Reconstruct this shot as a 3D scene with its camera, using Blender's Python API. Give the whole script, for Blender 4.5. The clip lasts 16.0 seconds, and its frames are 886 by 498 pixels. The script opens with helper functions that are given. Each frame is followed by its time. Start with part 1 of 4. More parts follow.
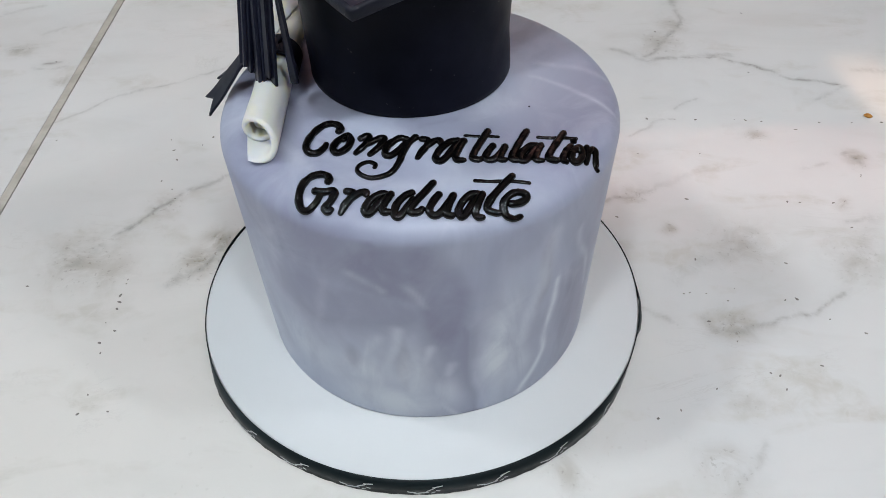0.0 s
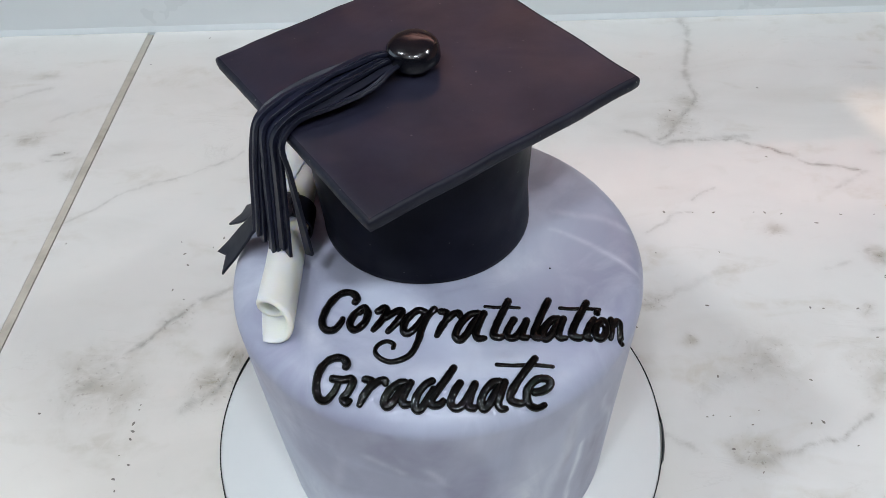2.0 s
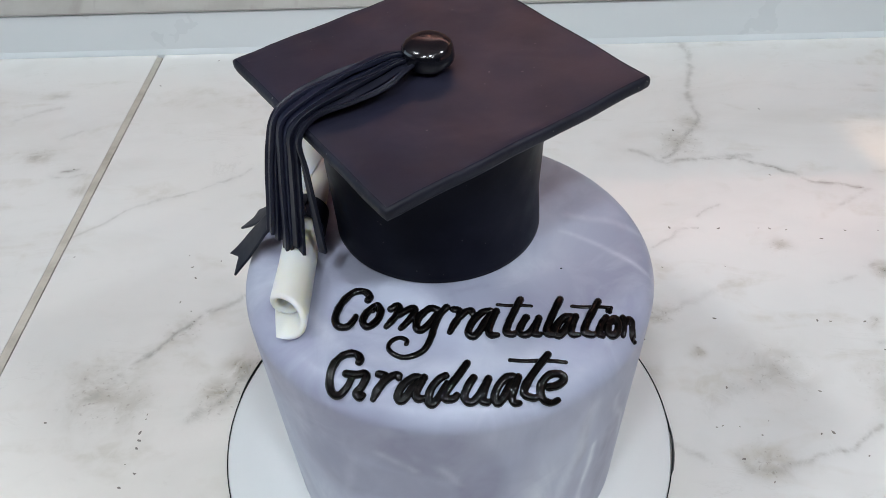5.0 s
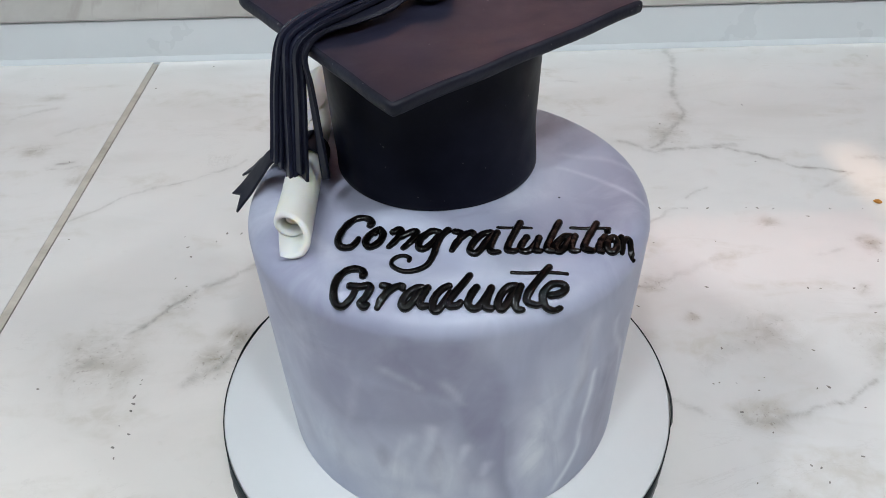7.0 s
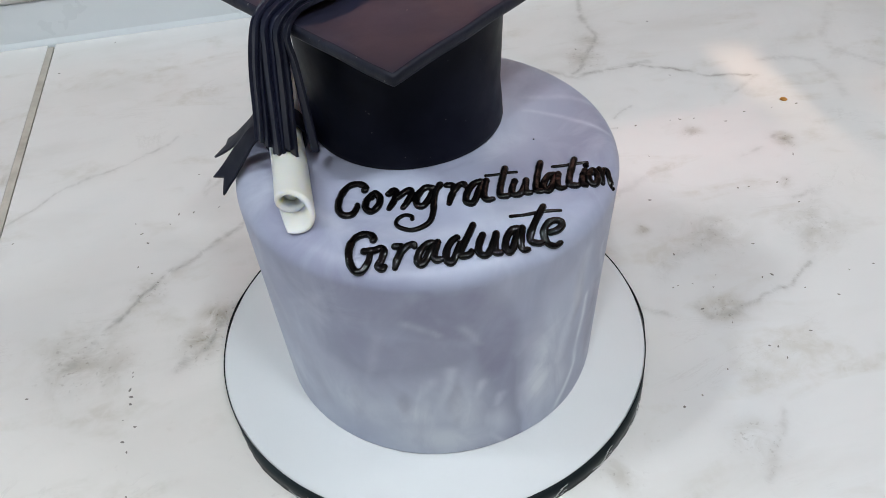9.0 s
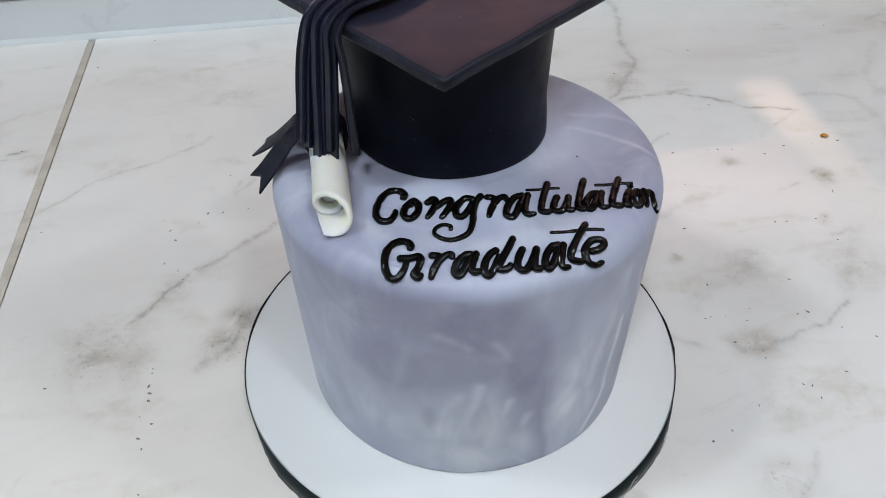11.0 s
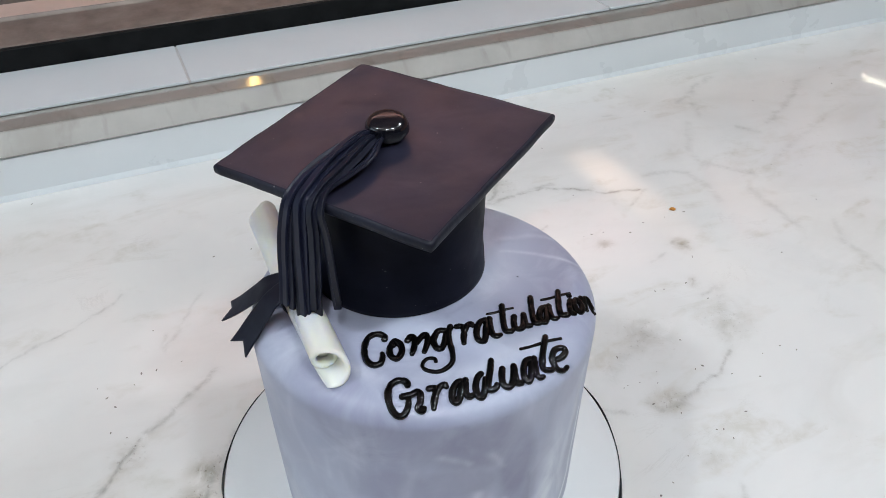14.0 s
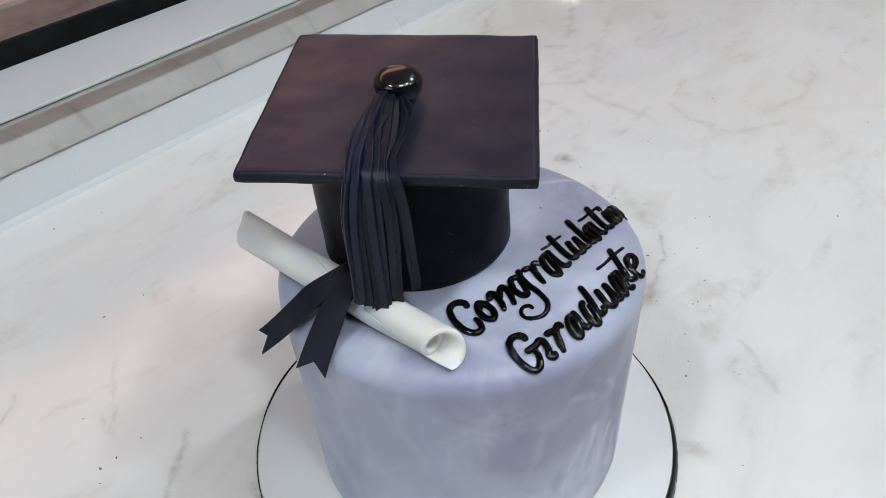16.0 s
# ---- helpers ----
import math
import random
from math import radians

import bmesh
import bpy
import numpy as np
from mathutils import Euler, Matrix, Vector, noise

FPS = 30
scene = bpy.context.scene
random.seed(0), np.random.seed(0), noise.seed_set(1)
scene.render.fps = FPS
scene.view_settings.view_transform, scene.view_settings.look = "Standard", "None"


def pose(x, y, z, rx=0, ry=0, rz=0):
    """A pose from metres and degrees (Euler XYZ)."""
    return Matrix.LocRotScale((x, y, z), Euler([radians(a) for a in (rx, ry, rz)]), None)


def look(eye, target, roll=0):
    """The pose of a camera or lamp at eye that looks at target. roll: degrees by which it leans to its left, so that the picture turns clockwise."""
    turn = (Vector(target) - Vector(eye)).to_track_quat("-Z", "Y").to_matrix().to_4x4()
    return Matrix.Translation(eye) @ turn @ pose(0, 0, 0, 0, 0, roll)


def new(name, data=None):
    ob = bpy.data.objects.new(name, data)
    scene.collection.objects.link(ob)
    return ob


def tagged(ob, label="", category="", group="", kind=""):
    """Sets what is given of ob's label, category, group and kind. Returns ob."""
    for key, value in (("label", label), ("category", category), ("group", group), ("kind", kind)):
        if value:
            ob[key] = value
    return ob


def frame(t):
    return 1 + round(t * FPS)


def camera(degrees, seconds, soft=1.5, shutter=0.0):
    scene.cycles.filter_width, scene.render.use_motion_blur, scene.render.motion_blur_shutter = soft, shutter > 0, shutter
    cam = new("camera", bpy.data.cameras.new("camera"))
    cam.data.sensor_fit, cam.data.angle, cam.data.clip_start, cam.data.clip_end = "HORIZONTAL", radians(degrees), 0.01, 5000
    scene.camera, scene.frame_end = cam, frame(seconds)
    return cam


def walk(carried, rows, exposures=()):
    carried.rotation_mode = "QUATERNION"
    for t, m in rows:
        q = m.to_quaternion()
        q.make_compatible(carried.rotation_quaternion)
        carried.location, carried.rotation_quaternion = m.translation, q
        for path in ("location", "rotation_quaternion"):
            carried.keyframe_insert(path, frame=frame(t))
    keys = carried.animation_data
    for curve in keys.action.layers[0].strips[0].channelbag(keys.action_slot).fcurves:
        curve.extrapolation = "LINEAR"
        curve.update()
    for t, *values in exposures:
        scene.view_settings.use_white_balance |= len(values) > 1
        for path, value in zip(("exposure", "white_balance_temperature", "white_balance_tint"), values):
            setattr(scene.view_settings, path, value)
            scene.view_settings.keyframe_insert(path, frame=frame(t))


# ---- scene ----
cam = camera(59.0, 16.0, soft=0.5)
PATH = [
    (0, (0.0129, -0.3220, 0.4011), (0.0111, -0.1813, 0.2591), -1.4),
    (0.5, (0.0111, -0.3052, 0.4093), (0.0084, -0.1667, 0.2650), -1.7),
    (1, (0.0060, -0.2826, 0.4177), (0.0027, -0.1469, 0.2709), -2.1),
    (1.5, (0.0055, -0.2658, 0.4394), (0.0015, -0.1293, 0.2933), -2.4),
    (2, (0.0090, -0.2549, 0.4533), (0.0052, -0.1144, 0.3110), -2.8),
    (2.5, (0.0072, -0.2472, 0.4589), (0.0035, -0.1067, 0.3167), -3.4),
    (3, (0.0078, -0.2385, 0.4600), (0.0041, -0.0997, 0.3160), -3.9),
    (3.5, (0.0085, -0.2363, 0.4577), (0.0050, -0.0988, 0.3126), -3.6),
    (5.8, (-0.0108, -0.3059, 0.4238), (-0.0134, -0.1529, 0.2949), -1.9),
    (6, (-0.0138, -0.3166, 0.4175), (-0.0160, -0.1627, 0.2898), -1.8),
    (6.5, (-0.0132, -0.3420, 0.4046), (-0.0140, -0.1860, 0.2795), -1.8),
    (7, (-0.0079, -0.3165, 0.3976), (-0.0069, -0.1601, 0.2729), -1.7),
    (7.5, (-0.0151, -0.2949, 0.3877), (-0.0136, -0.1458, 0.2544), -1.6),
    (8, (-0.0474, -0.2959, 0.4091), (-0.0403, -0.1501, 0.2724), -2.5),
    (8.5, (-0.0605, -0.3104, 0.4196), (-0.0358, -0.1670, 0.2824), -4.0),
    (8.7, (-0.0574, -0.3217, 0.4208), (-0.0321, -0.1789, 0.2830), -3.9),
    (10.8, (-0.0720, -0.3220, 0.4033), (-0.0503, -0.1768, 0.2675), -1.0),
    (11, (-0.0683, -0.3169, 0.4113), (-0.0463, -0.1699, 0.2775), -1.1),
    (11.5, (-0.0701, -0.3164, 0.4282), (-0.0472, -0.1654, 0.2990), -1.5),
    (12, (-0.0791, -0.3118, 0.4325), (-0.0556, -0.1603, 0.3041), -1.6),
    (12.5, (-0.0930, -0.3020, 0.4307), (-0.0678, -0.1503, 0.3028), -1.8),
    (13, (-0.0915, -0.3051, 0.4467), (-0.0619, -0.1533, 0.3199), -2.7),
    (13.5, (-0.1097, -0.3153, 0.4587), (-0.0628, -0.1651, 0.3352), -1.1),
    (14, (-0.1430, -0.3202, 0.4706), (-0.0779, -0.1727, 0.3523), -0.8),
    (14.5, (-0.1670, -0.2683, 0.4448), (-0.0834, -0.1311, 0.3256), -1.2),
    (15, (-0.1918, -0.2027, 0.4453), (-0.0881, -0.0807, 0.3255), -2.6),
    (15.5, (-0.2704, -0.2034, 0.4533), (-0.1559, -0.0943, 0.3310), -4.0),
    (16, (-0.2743, -0.2034, 0.4454), (-0.1579, -0.0978, 0.3218), -3.9),
]
walk(cam, [(t, look(eye, target, roll)) for t, eye, target, roll in PATH], [(0, -0.05), (1.5, -0.08), (2.0, 0.05), (3.5, 0.06), (6.0, 0.04), (7.0, 0.03), (8.0, -0.04), (8.5, -0.02), (11.0, -0.03), (12.0, 0.03), (13.5, 0.11), (14.5, 0.15), (15.0, 0.14), (16.0, 0.07)])


# ---- world and lights ----
world = bpy.data.worlds.new("world")
scene.world = world
world.use_nodes = True
sky = world.node_tree.nodes.new("ShaderNodeTexSky")
sky.sky_type, sky.sun_disc = "NISHITA", False
sky.sun_elevation, sky.sun_rotation = radians(40), radians(200)
world.node_tree.links.new(sky.outputs[0], world.node_tree.nodes["Background"].inputs[0])
world.node_tree.nodes["Background"].inputs[1].default_value = 0.08


def area(name, place, target, size_x, size_y, watts, colour):
    data = bpy.data.lights.new(name, "AREA")
    data.shape, data.size, data.size_y, data.energy, data.color = "RECTANGLE", size_x, size_y, watts, colour
    ob = new(name, data)
    ob.matrix_world = look(place, target)
    return ob


CEILING = 1.75
# Round downlights over the counter, and three oblong panels facing it, added for glints on the lettering.
DOWNLIGHTS = [(-0.9, 0.12, 8.4), (1.30, -0.20, 10.0), (-0.35, -0.75, 7.8), (0.35, -0.75, 8.0)]
GLINT_PANELS = [-0.62, 0.0, 0.62]
for lx, ly, watts in DOWNLIGHTS:
    spot = area("downlight_lamp", (lx, ly, CEILING - 0.035), (lx, ly, 0), 0.17, 0.17, watts, (0.86, 0.945, 1.0))
    spot.data.shape = "DISK"
# Unseen fill, added so the ceiling mirrors warm and bright in the mortarboard.
area("uplight_lamp", (1.15, 2.20, 1.38), (1.15, 2.20, 1.75), 2.9, 0.06, 24, (1.0, 0.82, 0.80))
# Bluish fill added for the cake's left side; the west wall has no window.
area("window_daylight", (-2.75, 0.2, 0.75), (0, 0.1, 0.1), 1.9, 1.9, 13, (0.66, 0.84, 1.0))


# ---- materials ----
class Nodes:
    """A small builder for node materials."""

    def __init__(self, name, rough=0.5, metal=0.0, spec=0.5):
        self.mat = bpy.data.materials.new(name)
        self.mat.use_nodes = True
        self.tree = self.mat.node_tree
        self.b = self.tree.nodes["Principled BSDF"]
        self.b.inputs["Roughness"].default_value = rough
        self.b.inputs["Metallic"].default_value = metal
        self.b.inputs["Specular IOR Level"].default_value = spec
        self.co = self.tree.nodes.new("ShaderNodeTexCoord").outputs["Object"]

    def link(self, a, b):
        self.tree.links.new(a, b)

    def mapped(self, scale=(1, 1, 1), turn=(0, 0, 0)):
        n = self.tree.nodes.new("ShaderNodeMapping")
        n.inputs["Scale"].default_value = scale
        n.inputs["Rotation"].default_value = [radians(a) for a in turn]
        self.link(self.co, n.inputs["Vector"])
        return n.outputs[0]

    def noise(self, scale, detail=4, rough=0.55, distort=0.0, co=None):
        n = self.tree.nodes.new("ShaderNodeTexNoise")
        n.inputs["Scale"].default_value, n.inputs["Detail"].default_value = scale, detail
        n.inputs["Roughness"].default_value, n.inputs["Distortion"].default_value = rough, distort
        self.link(co or self.co, n.inputs["Vector"])
        return n.outputs["Fac"]

    def ramp(self, fac, *stops):
        n = self.tree.nodes.new("ShaderNodeValToRGB")
        e = n.color_ramp.elements
        while len(e) < len(stops):
            e.new(0.5)
        for k, (p, c) in zip(e, stops):
            k.position = p
            k.color = (c, c, c, 1) if isinstance(c, (int, float)) else (*c, 1)
        self.link(fac, n.inputs[0])
        return n.outputs[0]

    def mix(self, fac, a, b, mode="MIX"):
        n = self.tree.nodes.new("ShaderNodeMix")
        n.data_type, n.blend_type = "RGBA", mode
        for v, s in ((fac, n.inputs[0]), (a, n.inputs[6]), (b, n.inputs[7])):
            if isinstance(v, (int, float)):
                s.default_value = v
            elif isinstance(v, tuple):
                s.default_value = (*v, 1)
            else:
                self.link(v, s)
        return n.outputs[2]

    def maths(self, op, a, b=0.0):
        n = self.tree.nodes.new("ShaderNodeMath")
        n.operation = op
        for v, s in ((a, n.inputs[0]), (b, n.inputs[1])):
            if isinstance(v, (int, float)):
                s.default_value = v
            else:
                self.link(v, s)
        return n.outputs[0]

    def attribute(self, name):
        n = self.tree.nodes.new("ShaderNodeAttribute")
        n.attribute_name = name
        return n.outputs["Fac"]

    def colour(self, out):
        if isinstance(out, tuple):
            self.b.inputs["Base Color"].default_value = (*out, 1)
        else:
            self.link(out, self.b.inputs["Base Color"])
        return self

    def roughness(self, out):
        self.link(out, self.b.inputs["Roughness"])
        return self

    def bump(self, height, strength=0.2, distance=0.001):
        n = self.tree.nodes.new("ShaderNodeBump")
        n.inputs["Strength"].default_value, n.inputs["Distance"].default_value = strength, distance
        self.link(height, n.inputs["Height"])
        self.link(n.outputs[0], self.b.inputs["Normal"])
        return self


def marble():
    k = Nodes("polished_marble", 0.09)
    cloud = k.noise(3.2, 5, 0.55, 0.6)
    base = k.ramp(cloud, (0.30, (0.66, 0.67, 0.67)), (0.55, (0.76, 0.76, 0.745)), (0.75, (0.70, 0.695, 0.67)))
    warm = k.ramp(k.noise(1.7, 3, 0.5, 0.4), (0.42, 0.0), (0.70, 0.75))
    base = k.mix(warm, base, (0.735, 0.705, 0.65))
    drawn = k.mapped((1.0, 2.2, 1.0), (0, 0, -32))
    smoke = k.noise(6.0, 5, 0.58, 0.6, drawn)
    base = k.mix(k.ramp(smoke, (0.51, 0.0), (0.62, 0.17), (0.74, 0.44)), base, (0.575, 0.56, 0.52))
    mottle = k.maths("MULTIPLY", k.ramp(k.noise(13.0, 4, 0.55, 0.5, drawn), (0.55, 0.0), (0.70, 0.55)), k.ramp(k.noise(75, 5, 0.65, 0.5), (0.38, 0.2), (0.62, 1.0)))
    base = k.mix(mottle, base, (0.55, 0.525, 0.46))
    thread = k.noise(9.0, 8, 0.7, 0.8, drawn)
    line = k.ramp(k.maths("ABSOLUTE", k.maths("SUBTRACT", thread, 0.5)), (0.0, 0.2), (0.006, 0.1), (0.014, 0.0))
    where = k.ramp(k.noise(8.5, 4, 0.6, 0.2), (0.56, 0.0), (0.66, 0.8))
    base = k.mix(k.maths("MULTIPLY", line, where), base, (0.36, 0.34, 0.31))
    grain = k.ramp(k.noise(62, 6, 0.7, 0.8), (0.36, 0.16), (0.62, 1.0))
    vein = k.maths("MULTIPLY", k.attribute("vein"), grain)
    stain = k.maths("MULTIPLY", k.attribute("stain"), k.ramp(k.noise(40, 6, 0.65, 1.0), (0.36, 0.12), (0.60, 1.0)))
    base = k.mix(stain, base, (0.36, 0.33, 0.27))
    base = k.mix(vein, base, (0.32, 0.31, 0.285))
    dots = k.ramp(k.noise(260, 3, 0.6, 0.0), (0.60, 0.0), (0.68, 1.0))
    near = k.maths("ADD", k.maths("MULTIPLY", k.attribute("stain"), 0.75), k.maths("MULTIPLY", k.attribute("vein"), 0.35))
    base = k.mix(k.maths("MULTIPLY", dots, near), base, (0.20, 0.175, 0.14))
    few = k.maths("MULTIPLY", k.ramp(k.noise(190, 2, 0.5, 0.0), (0.66, 0.0), (0.71, 1.0)), k.ramp(k.noise(7, 3, 0.5, 0.3), (0.56, 0.0), (0.66, 0.15)))
    base = k.mix(few, base, (0.42, 0.39, 0.33))
    k.colour(base)
    k.roughness(k.ramp(k.noise(14, 4), (0.3, 0.03), (0.7, 0.06)))
    return k.bump(k.noise(60, 4), 0.03, 0.001).mat


def fondant(name, low, mid, high, rough):
    k = Nodes(name, rough)
    # swirls: a slow field bends the place before the second field is read
    bend = k.tree.nodes.new("ShaderNodeTexNoise")
    bend.inputs["Scale"].default_value, bend.inputs["Detail"].default_value = 7.0, 2.0
    k.link(k.co, bend.inputs["Vector"])
    shift = k.tree.nodes.new("ShaderNodeVectorMath")
    shift.operation = "MULTIPLY_ADD"
    k.link(bend.outputs["Color"], shift.inputs[0])
    shift.inputs[1].default_value = (0.16, 0.16, 0.16)
    k.link(k.co, shift.inputs[2])
    swirl = shift.outputs[0]
    base = k.ramp(k.noise(6.0, 2, 0.4, 0.4, swirl), (0.34, tuple(0.4 * a + 0.6 * b for a, b in zip(mid, low))), (0.50, mid), (0.70, tuple(0.5 * a + 0.5 * b for a, b in zip(mid, high))))
    smear = k.ramp(k.noise(16, 5, 0.6, 0.8, swirl), (0.52, 0.0), (0.74, 0.5))
    base = k.mix(smear, base, tuple(0.6 * a + 0.4 * b for a, b in zip(high, mid)))
    flow = k.ramp(k.noise(16, 3, 0.5, 0.6, swirl), (0.30, 0.6), (0.58, 1.0))
    base = k.mix(k.maths("MULTIPLY", k.attribute("deep"), flow), base, low)
    drawn = k.mapped((1.0, 1.0, 0.40), (0, 14, 0))
    veil = k.ramp(k.noise(22, 4, 0.55, 1.6, drawn), (0.48, 0.0), (0.72, 0.24))
    base = k.mix(veil, base, tuple(0.55 * a + 0.45 * b for a, b in zip(high, mid)))
    shade = k.ramp(k.noise(17, 4, 0.55, 1.4, k.mapped((1.0, 1.0, 0.45), (0, -18, 40))), (0.48, 0.0), (0.70, 0.45))
    base = k.mix(shade, base, tuple(0.7 * a + 0.3 * b for a, b in zip(low, mid)))
    fibre = k.ramp(k.noise(30, 5, 0.6, 1.5, drawn), (0.34, 0.32), (0.58, 1.0))
    base = k.mix(k.maths("MULTIPLY", k.attribute("pale"), fibre), base, high)
    k.colour(base)
    k.roughness(k.ramp(k.noise(30, 4), (0.3, rough - 0.07), (0.7, rough + 0.08)))
    return k.bump(k.noise(160, 4), 0.06, 0.0006).mat


def sugar_black(name, colour, rough, relief=0.12, spec=0.5, dust=0.0, dents=0.0, dent_scale=24):
    k = Nodes(name, rough, 0, spec)
    lift = tuple(min(1, c * 1.7 + 0.004) for c in colour)
    base = k.mix(k.ramp(k.noise(26, 5, 0.6), (0.35, 0.0), (0.75, 1.0)), colour, lift)
    if dust:
        base = k.mix(k.ramp(k.noise(420, 1, 0.5), (0.775, 0.0), (0.80, dust)), base, (0.30, 0.29, 0.28))
    k.colour(base)
    k.roughness(k.ramp(k.noise(40, 4), (0.3, rough - 0.08), (0.7, rough + 0.1)))
    k.bump(k.noise(220, 4), relief, 0.0006)
    if dents:
        fine = k.b.inputs["Normal"].links[0].from_node
        soft = k.tree.nodes.new("ShaderNodeBump")
        soft.inputs["Strength"].default_value, soft.inputs["Distance"].default_value = dents, 0.1 / dent_scale
        k.link(k.noise(dent_scale, 2, 0.5, 0.6), soft.inputs["Height"])
        k.link(soft.outputs[0], fine.inputs["Normal"])
    return k.mat


def steel(name, rough, metal, tone):
    k = Nodes(name, rough, metal)
    shade = lambda *c: tuple(v * tone for v in c)
    base = k.mix(k.ramp(k.noise(14, 5, 0.6), (0.35, 0.0), (0.65, 1.0)), shade(0.37, 0.36, 0.335), shade(0.43, 0.42, 0.395))
    blot = k.ramp(k.noise(7, 4, 0.6, 0.6), (0.52, 0.0), (0.72, 0.5))
    base = k.mix(blot, base, shade(0.33, 0.31, 0.28))
    runs = k.ramp(k.noise(9, 3, 0.5, 0.4, k.mapped((6, 2.0, 2.0))), (0.58, 0.0), (0.74, 0.5))
    k.colour(k.mix(runs, base, shade(0.26, 0.24, 0.21)))
    k.roughness(k.ramp(k.noise(16, 4), (0.3, rough - 0.03), (0.7, rough + 0.06)))
    return k.bump(k.noise(40, 4), 0.03, 0.0005).mat


def plain(name, low, high, scale, rough, metal=0.0, relief=0.1):
    k = Nodes(name, rough, metal)
    k.colour(k.mix(k.ramp(k.noise(scale, 5, 0.6), (0.3, 0.0), (0.7, 1.0)), low, high))
    k.roughness(k.ramp(k.noise(scale * 2.5, 4), (0.3, max(0.03, rough - 0.06)), (0.7, rough + 0.08)))
    return k.bump(k.noise(scale * 6, 4), relief, 0.0008).mat


def glowing(name, colour, strength):
    k = Nodes(name, 0.5)
    k.colour(colour)
    k.b.inputs["Emission Color"].default_value = (*colour, 1)
    k.b.inputs["Emission Strength"].default_value = strength
    return k.mat


M_MARBLE = marble()
M_GROUT = plain("seam_filler", (0.37, 0.342, 0.29), (0.57, 0.54, 0.475), 38, 0.7)
M_CAKE = fondant("marbled_grey_fondant", (0.232, 0.230, 0.336), (0.413, 0.448, 0.572), (0.68, 0.717, 0.78), 0.40)
M_BLACK = sugar_black("black_fondant", (0.0034, 0.0040, 0.0102), 0.46, 0.10, 0.10, 0.16)
M_BOARDTOP = sugar_black("black_fondant_sheet", (0.0100, 0.0102, 0.0225), 0.36, 0.10, 0.80, 0.3, 0.22)
M_EDGE = sugar_black("black_fondant_cut_edge", (0.0060, 0.0068, 0.0150), 0.52, 0.6, 0.28, 0.5)
M_STRAND = sugar_black("black_fondant_strand", (0.0042, 0.0054, 0.0150), 0.42, 0.12, 0.30)
tone = M_STRAND.node_tree.nodes.new("ShaderNodeObjectInfo")
vary = M_STRAND.node_tree.nodes.new("ShaderNodeMapRange")
vary.inputs[3].default_value, vary.inputs[4].default_value = 0.72, 1.35
M_STRAND.node_tree.links.new(tone.outputs["Random"], vary.inputs[0])
tint = M_STRAND.node_tree.nodes.new("ShaderNodeVectorMath")
tint.operation = "SCALE"
skin = M_STRAND.node_tree.nodes["Principled BSDF"].inputs["Base Color"]
M_STRAND.node_tree.links.new(skin.links[0].from_socket, tint.inputs[0])
M_STRAND.node_tree.links.new(vary.outputs[0], tint.inputs["Scale"])
M_STRAND.node_tree.links.new(tint.outputs[0], skin)
M_BUTTON = sugar_black("glazed_black_fondant", (0.0018, 0.0020, 0.0045), 0.15, 0.16, 1.0, 0.0, 0.32)
M_RIBBON = sugar_black("black_fondant_ribbon", (0.0070, 0.0080, 0.0160), 0.5, 0.12, 0.26)
M_GEL = sugar_black("black_piping_gel", (0.0004, 0.0003, 0.0003), 0.085, 0.02, 0.28, 0.0, 0.7, 380)
M_PAPER = plain("white_sugar_paste", (0.74, 0.74, 0.70), (0.80, 0.80, 0.76), 20, 0.40)
M_PAPER.node_tree.nodes["Principled BSDF"].inputs["Subsurface Weight"].default_value = 0.6
M_PAPER.node_tree.nodes["Principled BSDF"].inputs["Subsurface Radius"].default_value = (1.0, 0.85, 0.5)
M_PAPER.node_tree.nodes["Principled BSDF"].inputs["Subsurface Scale"].default_value = 0.006
M_CARD = plain("white_card", (0.67, 0.69, 0.70), (0.70, 0.72, 0.73), 12, 0.52, 0, 0.03)
M_SATIN = sugar_black("black_satin", (0.0030, 0.0075, 0.0090), 0.40, 0.1, 0.3)
M_PRINT = plain("silver_print", (0.50, 0.52, 0.52), (0.64, 0.66, 0.66), 80, 0.4)
M_UPSTAND = plain("pale_glazed_upstand", (0.745, 0.79, 0.81), (0.775, 0.815, 0.835), 5, 0.30, 0, 0.03)
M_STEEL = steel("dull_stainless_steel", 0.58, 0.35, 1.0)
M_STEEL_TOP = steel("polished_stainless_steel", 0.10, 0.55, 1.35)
M_TILE = plain("white_glazed_tile", (0.61, 0.655, 0.68), (0.66, 0.705, 0.73), 6, 0.42, 0, 0.03)
M_JOINT = plain("grey_tile_joint", (0.50, 0.50, 0.50), (0.58, 0.58, 0.58), 60, 0.8)
M_RUBBER = sugar_black("black_rubber", (0.004, 0.0045, 0.005), 0.5, 0.1, 0.15)
M_BRONZE = plain("weathered_bronze_frame", (0.17, 0.14, 0.125), (0.30, 0.255, 0.225), 24, 0.5, 0.35, 0.2)
M_PINK = plain("pink_beige_ledge", (0.55, 0.41, 0.35), (0.63, 0.48, 0.42), 14, 0.5)
M_PEBBLE = plain("pebbled_green_glass", (0.20, 0.26, 0.25), (0.50, 0.57, 0.55), 150, 0.25, 0, 0.6)
M_TAUPE = plain("taupe_painted_wall", (0.24, 0.225, 0.215), (0.30, 0.28, 0.265), 3, 0.7)
M_WOOD = plain("brown_wood_wall", (0.45, 0.27, 0.225), (0.57, 0.36, 0.30), 7, 0.5)
M_DARK = plain("dark_cupboard_wall", (0.035, 0.03, 0.03), (0.06, 0.05, 0.048), 4, 0.6)
